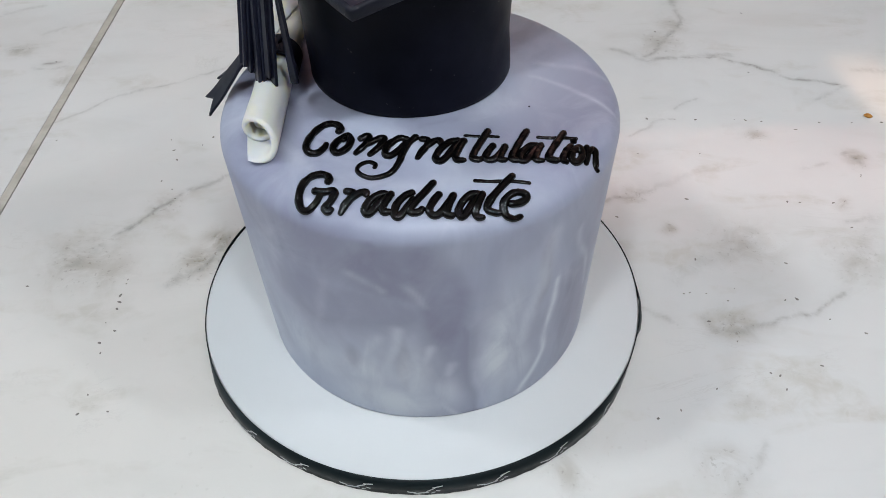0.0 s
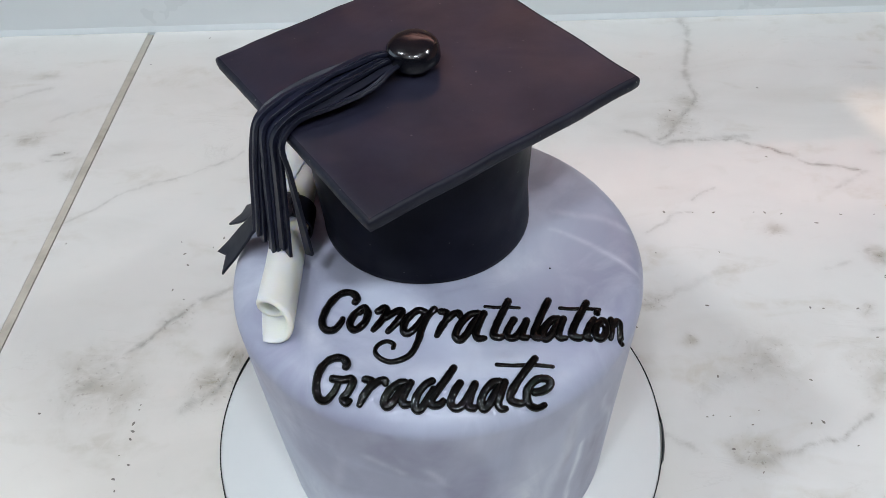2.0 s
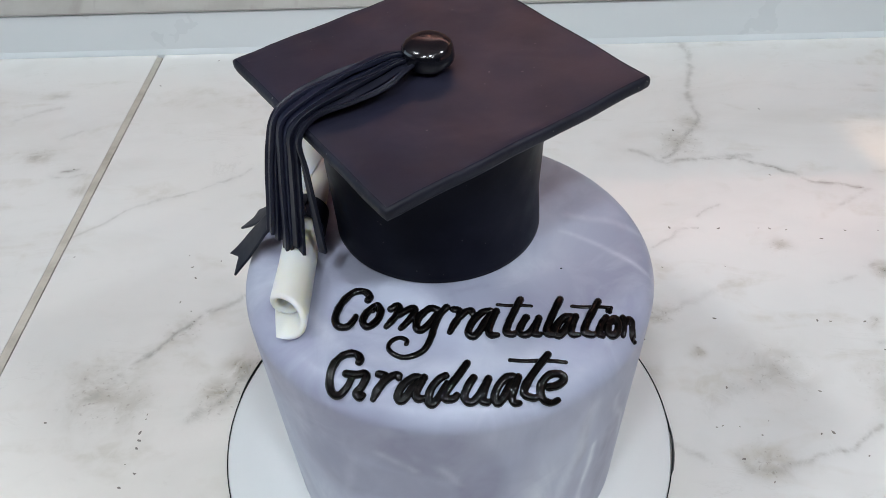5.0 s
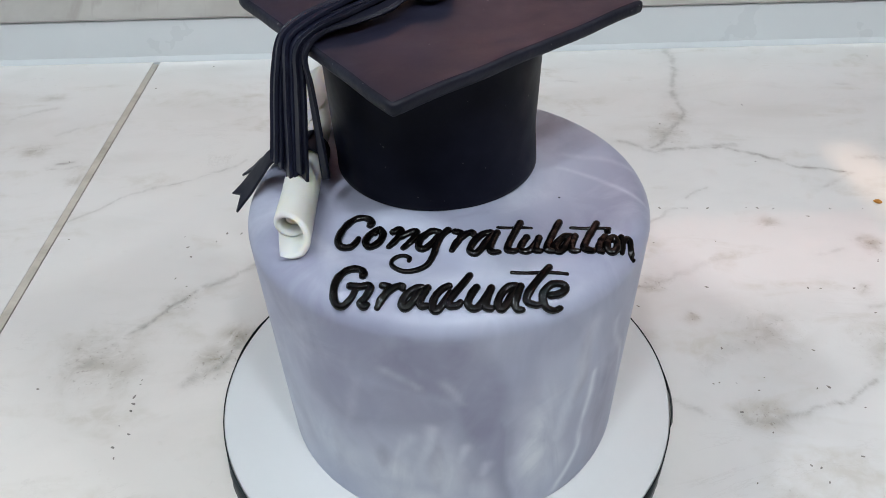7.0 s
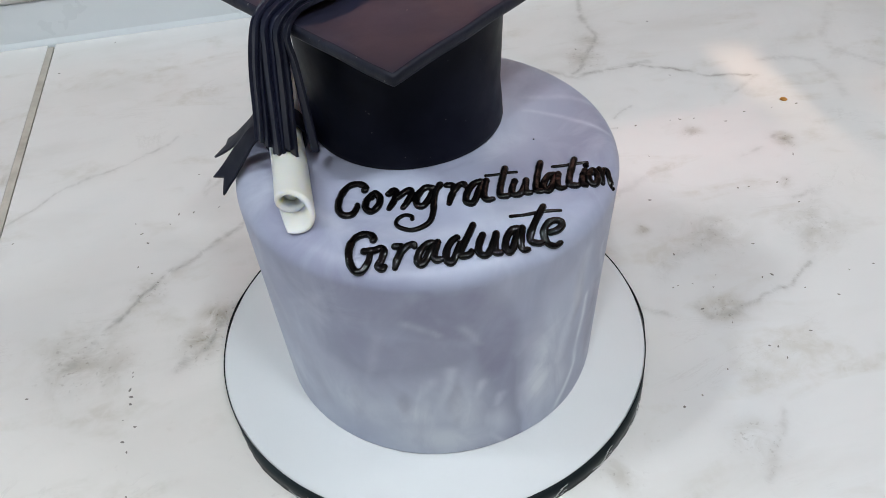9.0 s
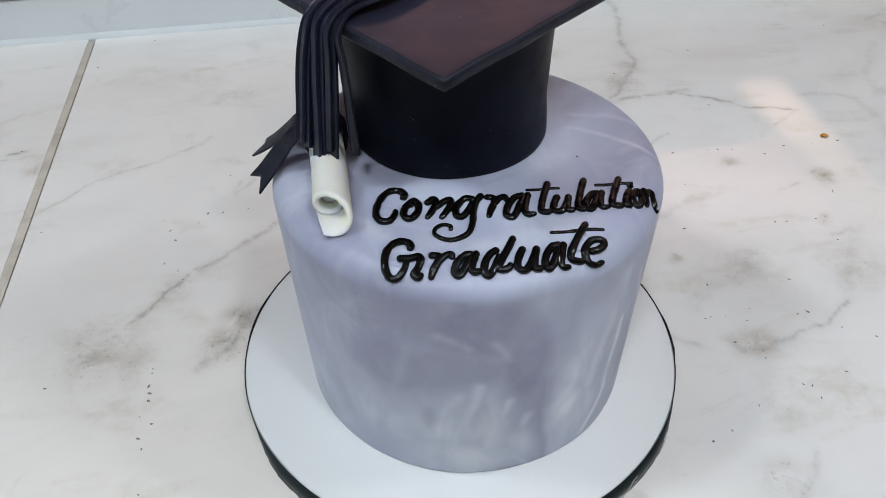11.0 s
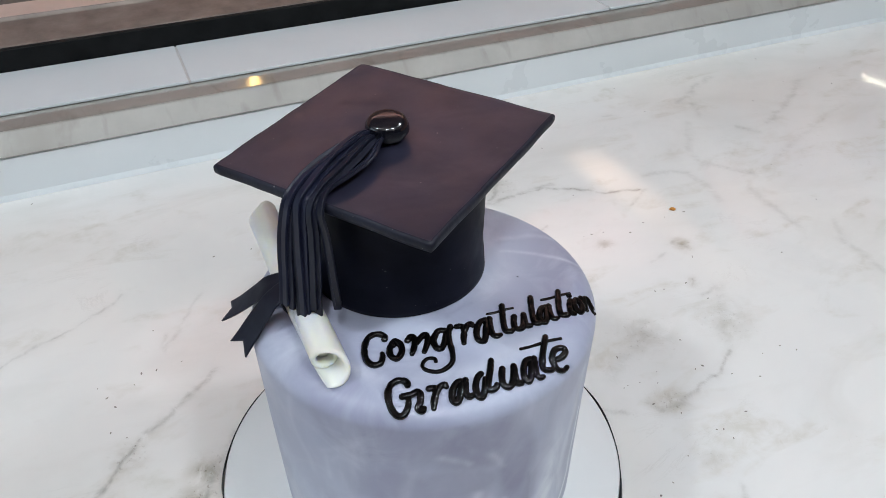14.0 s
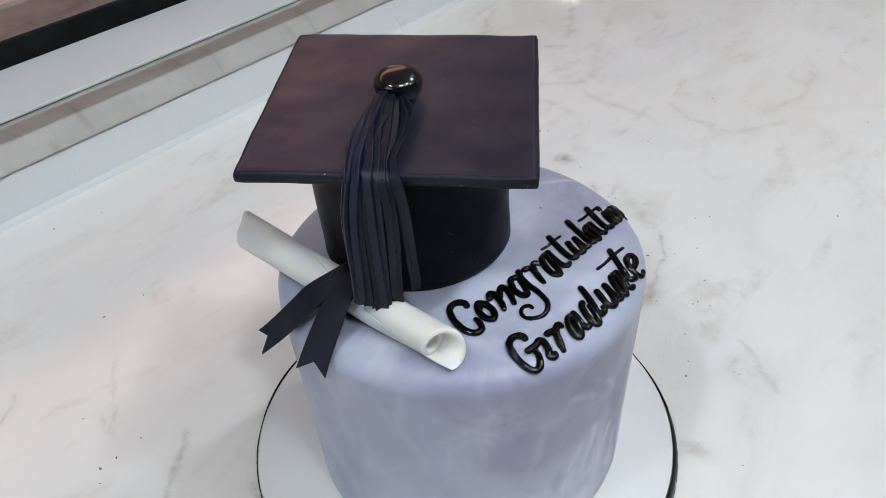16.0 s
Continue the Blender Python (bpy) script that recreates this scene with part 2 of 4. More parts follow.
M_CEIL = plain("pinkish_brown_ceiling", (0.41, 0.29, 0.265), (0.48, 0.345, 0.315), 3, 0.7)
M_FLOOR = plain("grey_floor_tile", (0.36, 0.35, 0.34), (0.46, 0.45, 0.44), 5, 0.4)
M_CABINET = plain("white_cabinet", (0.68, 0.68, 0.67), (0.74, 0.74, 0.73), 5, 0.4)
M_CRUMB = plain("orange_crumb", (0.45, 0.17, 0.02), (0.60, 0.28, 0.05), 300, 0.6)
M_PIT = plain("marble_pit", (0.11, 0.102, 0.094), (0.27, 0.255, 0.23), 200, 0.8)
M_LAMP = glowing("lit_diffuser", (0.94, 0.97, 1.0), 14.0)
M_GLINT_PANEL = glowing("glint_panel", (0.94, 0.97, 1.0), 46.0)
M_BULB = glowing("warm_bulb", (1.0, 0.62, 0.20), 14.0)
M_TUBE = glowing("lit_tube", (1.0, 0.93, 0.76), 9.0)
# Glow of an added panel, there for the warm patch mirrored in the marble.
M_WARM = glowing("warm_reflection_glow", (1.0, 0.64, 0.42), 2.4)


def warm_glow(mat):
    """The panel glows most along its middle and at its foot, and dies away to its sides and top. The falloff is painted
    to shape the patch mirrored in the marble.
    """
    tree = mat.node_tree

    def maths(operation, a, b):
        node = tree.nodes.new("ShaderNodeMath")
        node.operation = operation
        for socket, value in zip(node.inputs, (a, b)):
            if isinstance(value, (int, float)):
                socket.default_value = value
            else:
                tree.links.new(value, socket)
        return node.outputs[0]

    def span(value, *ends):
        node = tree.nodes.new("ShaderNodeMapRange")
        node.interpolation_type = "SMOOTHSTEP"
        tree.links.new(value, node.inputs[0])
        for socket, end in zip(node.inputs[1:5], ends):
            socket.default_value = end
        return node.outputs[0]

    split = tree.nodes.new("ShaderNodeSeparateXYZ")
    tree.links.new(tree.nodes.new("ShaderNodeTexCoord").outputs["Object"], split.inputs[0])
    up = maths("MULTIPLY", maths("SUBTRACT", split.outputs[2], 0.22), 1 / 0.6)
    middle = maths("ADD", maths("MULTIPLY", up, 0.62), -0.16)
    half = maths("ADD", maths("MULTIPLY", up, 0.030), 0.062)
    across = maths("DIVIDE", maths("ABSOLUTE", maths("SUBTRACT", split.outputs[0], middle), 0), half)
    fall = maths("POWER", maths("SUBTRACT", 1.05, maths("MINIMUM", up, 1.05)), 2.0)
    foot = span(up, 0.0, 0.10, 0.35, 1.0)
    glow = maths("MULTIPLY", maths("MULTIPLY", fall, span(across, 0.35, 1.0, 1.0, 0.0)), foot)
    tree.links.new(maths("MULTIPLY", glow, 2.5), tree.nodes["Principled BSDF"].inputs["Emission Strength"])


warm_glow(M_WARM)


# ---- mesh helpers ----
def finish(name, bm, material, smooth=True):
    mesh = bpy.data.meshes.new(name)
    bm.normal_update()
    bm.to_mesh(mesh)
    bm.free()
    mesh.materials.append(material)
    if smooth:
        mesh.polygons.foreach_set("use_smooth", [True] * len(mesh.polygons))
    return new(name, mesh)


def part(name, bm, material, parent, label="", smooth=True):
    ob = finish(name, bm, material, smooth)
    ob.parent = parent
    if label:
        tagged(ob, label)
    return ob


def thing(name, place, label, category, group="", kind=""):
    ob = new(name)
    ob.location = place
    ob.empty_display_size = 0.02
    bpy.context.view_layer.update()
    return tagged(ob, label, category, group, kind)


def local(bm, ob):
    bmesh.ops.translate(bm, vec=-ob.location, verts=bm.verts)
    return bm


def box(x0, x1, y0, y1, z0, z1, bevel=0.0, segments=2):
    bm = bmesh.new()
    bmesh.ops.create_cube(bm, size=1)
    for v in bm.verts:
        v.co = ((x0 + x1) / 2 + v.co.x * (x1 - x0), (y0 + y1) / 2 + v.co.y * (y1 - y0), (z0 + z1) / 2 + v.co.z * (z1 - z0))
    if bevel:
        bmesh.ops.bevel(bm, geom=bm.edges[:], offset=bevel, segments=segments, profile=0.5, affect="EDGES")
    return bm


def lathe(profile, n=96, wobble=None):
    """A turned body from (radius, height) pairs, closed on the axis where the radius is 0."""
    bm = bmesh.new()
    rings = []
    for r, z in profile:
        if r <= 0:
            rings.append([bm.verts.new((0, 0, z))])
            continue
        ring = []
        for i in range(n):
            a = 2 * math.pi * i / n
            rr, zz = (r, z) if wobble is None else wobble(a, r, z)
            ring.append(bm.verts.new((rr * math.cos(a), rr * math.sin(a), zz)))
        rings.append(ring)
    for lo, hi in zip(rings, rings[1:]):
        for i in range(n):
            j = (i + 1) % n
            if len(lo) == 1:
                bm.faces.new((lo[0], hi[j], hi[i]))
            elif len(hi) == 1:
                bm.faces.new((lo[i], lo[j], hi[0]))
            else:
                bm.faces.new((lo[i], lo[j], hi[j], hi[i]))
    return bm


def glide(points, per=6):
    """A smooth line through the points (Catmull-Rom)."""
    p = [Vector(q) for q in points]
    p = [2 * p[0] - p[1]] + p + [2 * p[-1] - p[-2]]
    out = []
    for i in range(1, len(p) - 2):
        for s in range(per):
            t = s / per
            out.append(0.5 * (2 * p[i] + (p[i + 1] - p[i - 1]) * t + (2 * p[i - 1] - 5 * p[i] + 4 * p[i + 1] - p[i + 2]) * t * t
                              + (3 * p[i] - p[i - 1] - 3 * p[i + 1] + p[i + 2]) * t ** 3))
    return out + [p[-2]]


def strip(bm, line, side, width, thick, notch=0.0, twist=0.0, start_twist=0.0):
    """A flat band along a line; side is its width's direction, notch the depth of a swallow-tail at its end."""
    n = len(line)
    length = sum((b - a).length for a, b in zip(line, line[1:]))
    rows = []
    for i in range(n):
        row = []
        for k in (-1, -0.9, 0, 0.9, 1):
            at = i * (1 - notch * (1 - abs(k)) / length)
            lo = min(int(at), n - 2)
            c = line[lo].lerp(line[lo + 1], at - lo)
            d = (line[min(lo + 2, n - 1)] - line[max(lo - 1, 0)]).normalized()
            t = at / (n - 1)
            s = side(t) if callable(side) else Vector(side)
            s = Matrix.Rotation(start_twist + twist * t, 3, d) @ (s - d * s.dot(d)).normalized()
            up = s.cross(d).normalized()
            w = (width(t) if callable(width) else width) / 2
            edge = 0.8 if abs(k) == 1 else 1.0
            row.append([bm.verts.new(c + s * w * k + up * thick / 2 * edge), bm.verts.new(c + s * w * k - up * thick / 2 * edge)])
        rows.append(row)
    for a, b in zip(rows, rows[1:]):
        for k in range(4):
            bm.faces.new((a[k][0], a[k + 1][0], b[k + 1][0], b[k][0]))
            bm.faces.new((a[k][1], b[k][1], b[k + 1][1], a[k + 1][1]))
        bm.faces.new((a[0][0], b[0][0], b[0][1], a[0][1]))
        bm.faces.new((a[4][0], a[4][1], b[4][1], b[4][0]))
    for row, flip in ((rows[0], False), (rows[-1], True)):
        for k in range(4):
            f = (row[k][0], row[k][1], row[k + 1][1], row[k + 1][0])
            bm.faces.new(f[::-1] if flip else f)
    return bm


def ease(x):
    x = min(1.0, max(0.0, x))
    return x * x * (3 - 2 * x)


def crease(bm, angle=0.7):
    """Keeps the sharp edges sharp where the faces are shaded smooth."""
    for e in bm.edges:
        e.smooth = e.calc_face_angle(0) < angle


# ---- the room ----
def slab_wall(name, x0, x1, y0, y1, z0, z1, material, label):
    ob = finish(name, box(x0, x1, y0, y1, z0, z1), material, False)
    return tagged(ob, label, "wall", kind="structure")


FLOOR = -0.9
tagged(finish("floor", box(-2.9, 3.1, -2.4, 2.4, FLOOR - 0.1, FLOOR), M_FLOOR, False), "grey tiled kitchen floor under the counter", "floor", kind="structure")
tagged(finish("ceiling", box(-2.9, 3.1, -2.4, 2.4, CEILING, CEILING + 0.1), M_CEIL, False), "plain pinkish-brown kitchen ceiling", "ceiling", kind="structure")
slab_wall("wall_west", -3.0, -2.9, -2.4, 2.4, FLOOR, CEILING, M_TAUPE, "plain taupe painted kitchen wall")
slab_wall("wall_east", 3.1, 3.2, -2.4, 2.4, FLOOR, CEILING, M_WOOD, "brown wood-clad kitchen wall beside the counter")
slab_wall("wall_south", -3.0, 3.2, -2.5, -2.4, FLOOR, CEILING, M_DARK, "dark brown cupboard wall facing the counter")
slab_wall("wall_north", -3.0, 3.2, 2.4, 2.5, FLOOR, CEILING, M_WOOD, "brown wood-clad wall beyond the window ledge")

SKEW = -0.013  # the back edge runs a little out of square


def back_y(x, y):
    return y + SKEW * x


def ledge(name, profile, x0, x1, material, label, category, kind="structure"):
    """A long bar with the cross-section given as (y, z), following the back edge."""
    bm = bmesh.new()
    ends = [[bm.verts.new((x, back_y(x, y), z)) for y, z in profile] for x in (x0, x1)]
    n = len(profile)
    for i in range(n):
        j = (i + 1) % n
        bm.faces.new((ends[0][i], ends[0][j], ends[1][j], ends[1][i]))
    bm.faces.new(ends[0][::-1])
    bm.faces.new(ends[1])
    bmesh.ops.recalc_face_normals(bm, faces=bm.faces[:])
    sharp = [e for e in bm.edges if e.calc_face_angle(0) > 0.5]
    bmesh.ops.bevel(bm, geom=sharp, offset=0.0016, segments=2, profile=0.5, affect="EDGES")
    return tagged(finish(name, bm, material, False), label, category, kind=kind)


X0, X1, SEAM, BACK, FRONT = -1.7, 2.6, -0.3345, 0.551, -0.62
ledge("upstand", [(BACK + 0.001, -0.02), (BACK + 0.001, 0.0), (BACK + 0.0035, 0.006), (BACK + 0.004, 0.050), (0.62, 0.050), (0.62, -0.02)], X0, X1, M_UPSTAND,
      "low pale glazed upstand along the counter's back", "upstand")
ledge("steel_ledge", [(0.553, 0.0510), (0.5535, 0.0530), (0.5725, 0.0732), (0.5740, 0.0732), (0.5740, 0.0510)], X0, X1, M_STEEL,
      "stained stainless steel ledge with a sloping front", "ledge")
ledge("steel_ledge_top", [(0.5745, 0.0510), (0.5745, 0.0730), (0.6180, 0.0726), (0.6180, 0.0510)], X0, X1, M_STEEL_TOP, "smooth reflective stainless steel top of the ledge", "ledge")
sill = ledge("tile_sill_bed", [(0.6195, 0.0), (0.6195, 0.0758), (0.738, 0.0758), (0.738, 0.0)], X0, X1, M_JOINT, "grey mortar bed under white sill tiles", "sill")
ledge("rubber_strip", [(0.7395, 0.0), (0.7395, 0.0735), (0.741, 0.104), (0.752, 0.104), (0.752, 0.0)], X0, X1, M_RUBBER, "black rubber strip below the window frame", "strip")
ledge("window_frame_rail", [(0.7535, 0.0), (0.7475, 0.1055), (0.765, 0.108), (0.822, 0.112), (0.826, 0.118), (0.826, 0.0)], X0, X1, M_BRONZE,
      "weathered bronze-coloured lower rail of a window frame", "frame")
ledge("pink_ledge", [(0.8275, 0.0), (0.8275, 0.1165), (0.884, 0.1165), (0.884, 0.0)], X0, X1, M_PINK, "smooth pink-beige ledge behind the window rail", "ledge")
ledge("window_frame_bead", [(0.8855, 0.0), (0.8855, 0.122), (0.903, 0.124), (0.903, 0.0)], X0, X1, M_BRONZE, "narrow dark bronze glazing bead", "frame")
ledge("pebbled_glass", [(0.905, 0.0), (0.905, 0.123), (1.35, 0.20), (1.35, 0.0)], X0, X1, M_PEBBLE, "pale green pebbled glass outside the window", "glass")

tile_mesh = None
for i in range(-3, 5):
    x = -0.0625 + 0.6 * i
    if tile_mesh is None:
        bm = box(0.0015, 0.5985, 0.0, 0.1235, 0.0, 0.0035, 0.0008)
        first = finish("sill_tile", bm, M_TILE, False)
        tile_mesh = first.data
        tile = first
    else:
        tile = new("sill_tile", tile_mesh)
    tile.parent = sill
    tile.location = (x, back_y(x, 0.6142), 0.0736)
    tile.rotation_euler = (0, 0, math.atan(SKEW))

# ---- the counter ----
counter = thing("counter", (0.3, 0.0, FLOOR), "white kitchen counter topped with veined polished marble", "counter")
part("cabinet_body", local(box(X0, X1, FRONT + 0.04, BACK, FLOOR, -0.031, 0.002), counter), M_CABINET, counter, "plain white cabinet body", False)
part("seam_filler", local(box(SEAM - 0.0042, SEAM + 0.0026, FRONT, BACK, -0.028, -0.0006), counter), M_GROUT, counter, "worn beige filler in the slab seam", False)

# Veins of the marble, as lines in millimetres on the counter top, with their strength and half-width.
VEINS_BACK = [
    (0.55, 3.2, [(268, 545), (262, 490), (247, 440), (249, 400), (234, 368), (212, 342), (199, 328)]),
    (0.75, 2.2, [(249, 400), (238, 372), (220, 350), (199, 328), (205, 322)]),
    (0.60, 3.0, [(170, 342), (203, 322), (230, 324), (262, 327), (279, 327)]),
    (0.95, 1.5, [(230, 324), (262, 325), (285, 312), (312, 297), (324, 285), (361, 275)]),
    (0.35, 2.4, [(336, 255), (367, 273)]),
    (0.45, 1.0, [(162, 206), (184, 221), (205, 228)]), (0.45, 1.0, [(208, 243), (233, 257)]),
    (0.30, 1.6, [(128, 472), (150, 470)]), (0.35, 1.6, [(426, 444), (440, 443)]), (0.35, 1.8, [(-520, 120), (-470, 170), (-430, 240)]),
]
VEINS_RIGHT = [
    (0.55, 2.2, [(129, 122), (154, 131), (170, 137)]), (0.25, 3.0, [(154, 131), (192, 147), (216, 156)]),
    (0.40, 1.8, [(138, 20), (150, 10), (161, 2)]), (0.60, 2.6, [(179, 9), (184, 0), (199, -5), (223, 1)]),
    (0.75, 1.8, [(223, 1), (236, 8), (256, 13), (276, 27)]), (0.28, 6.0, [(170, 45), (197, 61), (226, 77), (235, 88)]),
    (0.70, 2.0, [(331, 178), (336, 171), (341, 167)]), (0.35, 2.0, [(297, 158), (313, 164)]), (0.40, 2.0, [(305, 96), (324, 101)]),
    (0.35, 2.5, [(195, -84), (180, -104), (160, -124)]), (0.20, 5.0, [(330, 100), (300, 60), (276, 27)]),
]
VEINS_LEFT = [
    (0.60, 2.6, [(-130, 190), (-174, 156), (-193, 140)]), (0.85, 1.6, [(-193, 140), (-207, 125), (-220, 108), (-236, 94)]), (0.40, 3.0, [(-242, 82), (-257, 64)]),
    (0.55, 3.2, [(-125, 118), (-150, 86), (-164, 64), (-182, 44)]), (0.80, 1.8, [(-160, 70), (-167, 57)]),
    (0.45, 1.3, [(-334, 238), (-321, 246), (-281, 280), (-227, 300), (-190, 330)]), (0.30, 1.6, [(-161, 253), (-164, 232), (-120, 300)]),
    (0.85, 1.6, [(-372, 334), (-359, 335)]), (0.60, 1.6, [(-380, 326), (-358, 323), (-352, 328)]), (0.80, 1.8, [(-411, 359), (-406, 361)]),
    (0.35, 2.2, [(-454, 429), (-415, 445)]), (0.40, 2.6, [(-430, 472), (-415, 473)]), (0.30, 2.4, [(-370, 403), (-393, 387)]),
]
VEINS_FAR = [
    (0.60, 3.0, [(542, 436), (600, 468), (634, 484)]), (0.60, 3.0, [(558, 423), (542, 396)]), (0.40, 3.6, [(516, 382), (465, 314), (464, 294)]),
    (0.55, 3.2, [(464, 294), (488, 267), (503, 249)]), (0.60, 2.8, [(387, 299), (420, 293), (436, 285)]), (0.35, 2.8, [(436, 285), (435, 249), (428, 217)]),
    (0.60, 3.2, [(567, 348), (581, 325)]), (0.55, 3.0, [(609, 340), (680, 378), (740, 420)]), (0.45, 3.4, [(474, 222), (474, 196), (471, 145)]),
    (0.45, 3.0, [(511, 134), (491, 104), (490, 50), (544, 16)]), (0.40, 3.0, [(676, 32), (605, 20), (548, 43)]), (0.35, 3.0, [(739, 341), (643, 303), (560, 270)]),
]
VEINS = VEINS_BACK + VEINS_RIGHT + VEINS_LEFT + [(0.62 * strength, 1.4 * half, line) for strength, half, line in VEINS_FAR]
# Brownish clouds: x, y, reach (millimetres), strength.
STAINS = [(-166, 64, 14, 1.0), (-154, 89, 12, 1.0), (-250, 68, 24, 0.6), (-228, 58, 16, 0.45), (-343, 300, 8, 0.6), (-263, 83, 18, 0.4), (-205, 125, 12, 0.5), (-405, 358, 12, 0.6),
          (267, 203, 9, 0.6), (338, 171, 8, 0.9), (154, 131, 9, 0.8), (174, 94, 6, 0.7), (198, 2, 12, 0.6), (164, -101, 14, 0.5), (188, -59, 10, 0.35), (78, -104, 12, 0.5),
          (225, 75, 26, 0.35), (220, 350, 20, 0.5), (240, 385, 14, 0.5), (300, 60, 24, 0.3), (310, 117, 6, 0.6)]


def slab(x0, x1, step, label):
    # a fine grid where the camera looks, a coarse one elsewhere
    def steps(lo, hi, a, b, fine, coarse):
        cuts = [(lo, min(max(a, lo), hi), coarse), (min(max(a, lo), hi), max(min(b, hi), lo), fine), (max(min(b, hi), lo), hi, coarse)]
        runs = [np.linspace(p, q, max(2, int((q - p) / d) + 1))[:-1] for p, q, d in cuts if q - p > 1e-6]
        return np.append(np.concatenate(runs), hi)

    xs = steps(x0, x1, -0.46, 0.72, step, 0.012)
    ys = steps(0.0, 1.0, (-0.13 - FRONT) / (BACK - FRONT), 1.0, step / (BACK - FRONT), 0.012)
    nx, ny = len(xs), len(ys)
    gx, gy = np.meshgrid(xs, ys)
    ly = FRONT + gy * (back_y(gx, BACK) - FRONT)
    px, py = gx.ravel(), ly.ravel()
    mm = np.stack([px, py], 1) * 1000
    near = np.flatnonzero((px < 0.85) & (px > -0.65) & (py > -0.25))
    q = mm[near]
    wob = np.array([noise.noise_vector(Vector((a / 26, b / 26, 3.0))) for a, b in q])[:, :2] * 5 + np.array([noise.noise_vector(Vector((a / 9, b / 9, 8.0))) for a, b in q])[:, :2] * 2.2
    q = q + wob
    vein, stain = np.zeros(len(px)), np.zeros(len(px))
    for strength, half, line in VEINS:
        best = np.full(len(q), 1e9)
        for a, b in zip(line, line[1:]):
            a, b = np.array(a, float), np.array(b, float)
            t = np.clip(((q - a) @ (b - a)) / ((b - a) @ (b - a)), 0, 1)
            best = np.minimum(best, np.hypot(*(q - a - t[:, None] * (b - a)).T))
        vein[near] = np.maximum(vein[near], strength * (0.80 * np.exp(-(best / half) ** 2) + 0.20 * np.exp(-(best / (3 * half + 2)) ** 2)))
    for cx, cy, reach, strength in STAINS:
        stain[near] = np.maximum(stain[near], strength * np.exp(-((q - (cx, cy)) ** 2).sum(1) / reach ** 2))
    top = np.stack([px, py, np.zeros(len(px))], 1)
    idx = np.arange(nx * ny).reshape(ny, nx)
    quads = np.stack([idx[:-1, :-1], idx[:-1, 1:], idx[1:, 1:], idx[1:, :-1]], -1).reshape(-1, 4)
    rim = np.concatenate([idx[0, :], idx[1:, -1], idx[-1, -2::-1], idx[-2:0:-1, 0]])
    low = top[rim] - (0, 0, 0.03)
    # the slab's upper arris is eased a little where it meets the seam
    base = len(top)
    k = np.arange(len(rim))
    walls = np.stack([rim, base + k, base + (k + 1) % len(rim), np.roll(rim, -1)], -1)
    verts = np.concatenate([top, low])
    mesh = bpy.data.meshes.new("marble_slab")
    mesh.from_pydata((verts - np.array(counter.location)).tolist(), [], np.concatenate([quads, walls]).tolist())
    for name, values in (("vein", vein), ("stain", stain)):
        mesh.attributes.new(name, "FLOAT", "POINT").data.foreach_set("value", np.concatenate([values, np.zeros(len(low))]).astype(np.float32))
    mesh.materials.append(M_MARBLE)
    ob = new("marble_slab", mesh)
    ob.parent = counter
    return tagged(ob, label)


slab(SEAM + 0.0042, X1, 0.0019, "large polished white marble slab with grey veins")
slab(X0, SEAM - 0.0042, 0.0024, "polished white marble slab beyond the seam")

# Small dark pits in the marble.
PITS = [(-213, 50), (-213, 46), (-214, 35), (-213, 29), (-213, 23), (-217, 11), (-209, 4), (-216, -6), (-213, -14), (-211, -46), (-213, -60), (-216, 156), (-200, 135), (-210, 183),
        (-205, 146), (-186, 213), (-174, 212), (-193, 202), (-319, 212), (-221, 210), (-362, 336), (-61, 350), (128, 547)]
PITS_RIGHT = [(183, 229), (207, 227), (224, 226), (257, 225), (266, 224), (279, 222), (327, 219), (354, 218), (379, 218), (217, 180), (167, 181), (194, 125), (269, 120), (303, 118), (312, 119),
              (336, 150), (248, 56), (186, 61), (196, -12), (171, 29), (175, 30), (186, 29), (237, 22), (245, 23), (261, 5), (206, 33), (280, -7), (243, -32), (216, -49), (149, -63), (210, -37),
              (215, -39), (174, -48), (218, 372), (211, 358), (301, 13), (321, 14), (304, 210), (335, 148), (421, 117), (307, 91), (526, 176), (755, 20)]
PITS += PITS_RIGHT
bm = bmesh.new()
rng = random.Random(4)
for x, y in PITS + [(rng.uniform(-650, 900), rng.uniform(-200, 540)) for _ in range(60)]:
    r = rng.uniform(0.45, 1.15) / 1000
    turn = rng.uniform(0, 3.1)
    ring = []
    for i in range(7):
        a = 2 * math.pi * i / 7
        rr = r * rng.uniform(0.7, 1.2)
        u, v = rr * 1.5 * math.cos(a), rr * 0.8 * math.sin(a)
        ring.append(bm.verts.new((x / 1000 + u * math.cos(turn) - v * math.sin(turn), y / 1000 + u * math.sin(turn) + v * math.cos(turn), 0.0002)))
    bm.faces.new(ring)
tagged(part("marble_pits", local(bm, counter), M_PIT, counter, "tiny dark pits in the marble"), kind="stuff")

crumb = bmesh.new()
bmesh.ops.create_icosphere(crumb, subdivisions=2, radius=0.0025)
for v in crumb.verts:
    v.co = Vector((v.co.x * 1.5, v.co.y, v.co.z * 0.55)) * (1 + 0.5 * noise.noise(v.co * 420))
ob = finish("crumb", crumb, M_CRUMB)
ob.location = (0.3707, 0.2263, 0.0012)
tagged(ob, "small orange-brown crumb on the marble counter", "crumb")

# ---- cake board ----
BX, BY, BT = -0.0063, 0.0322, 0.0090
board = thing("cake_board", (BX, BY, 0), "round white cake board edged with printed black ribbon", "cake board")
R = 0.1432
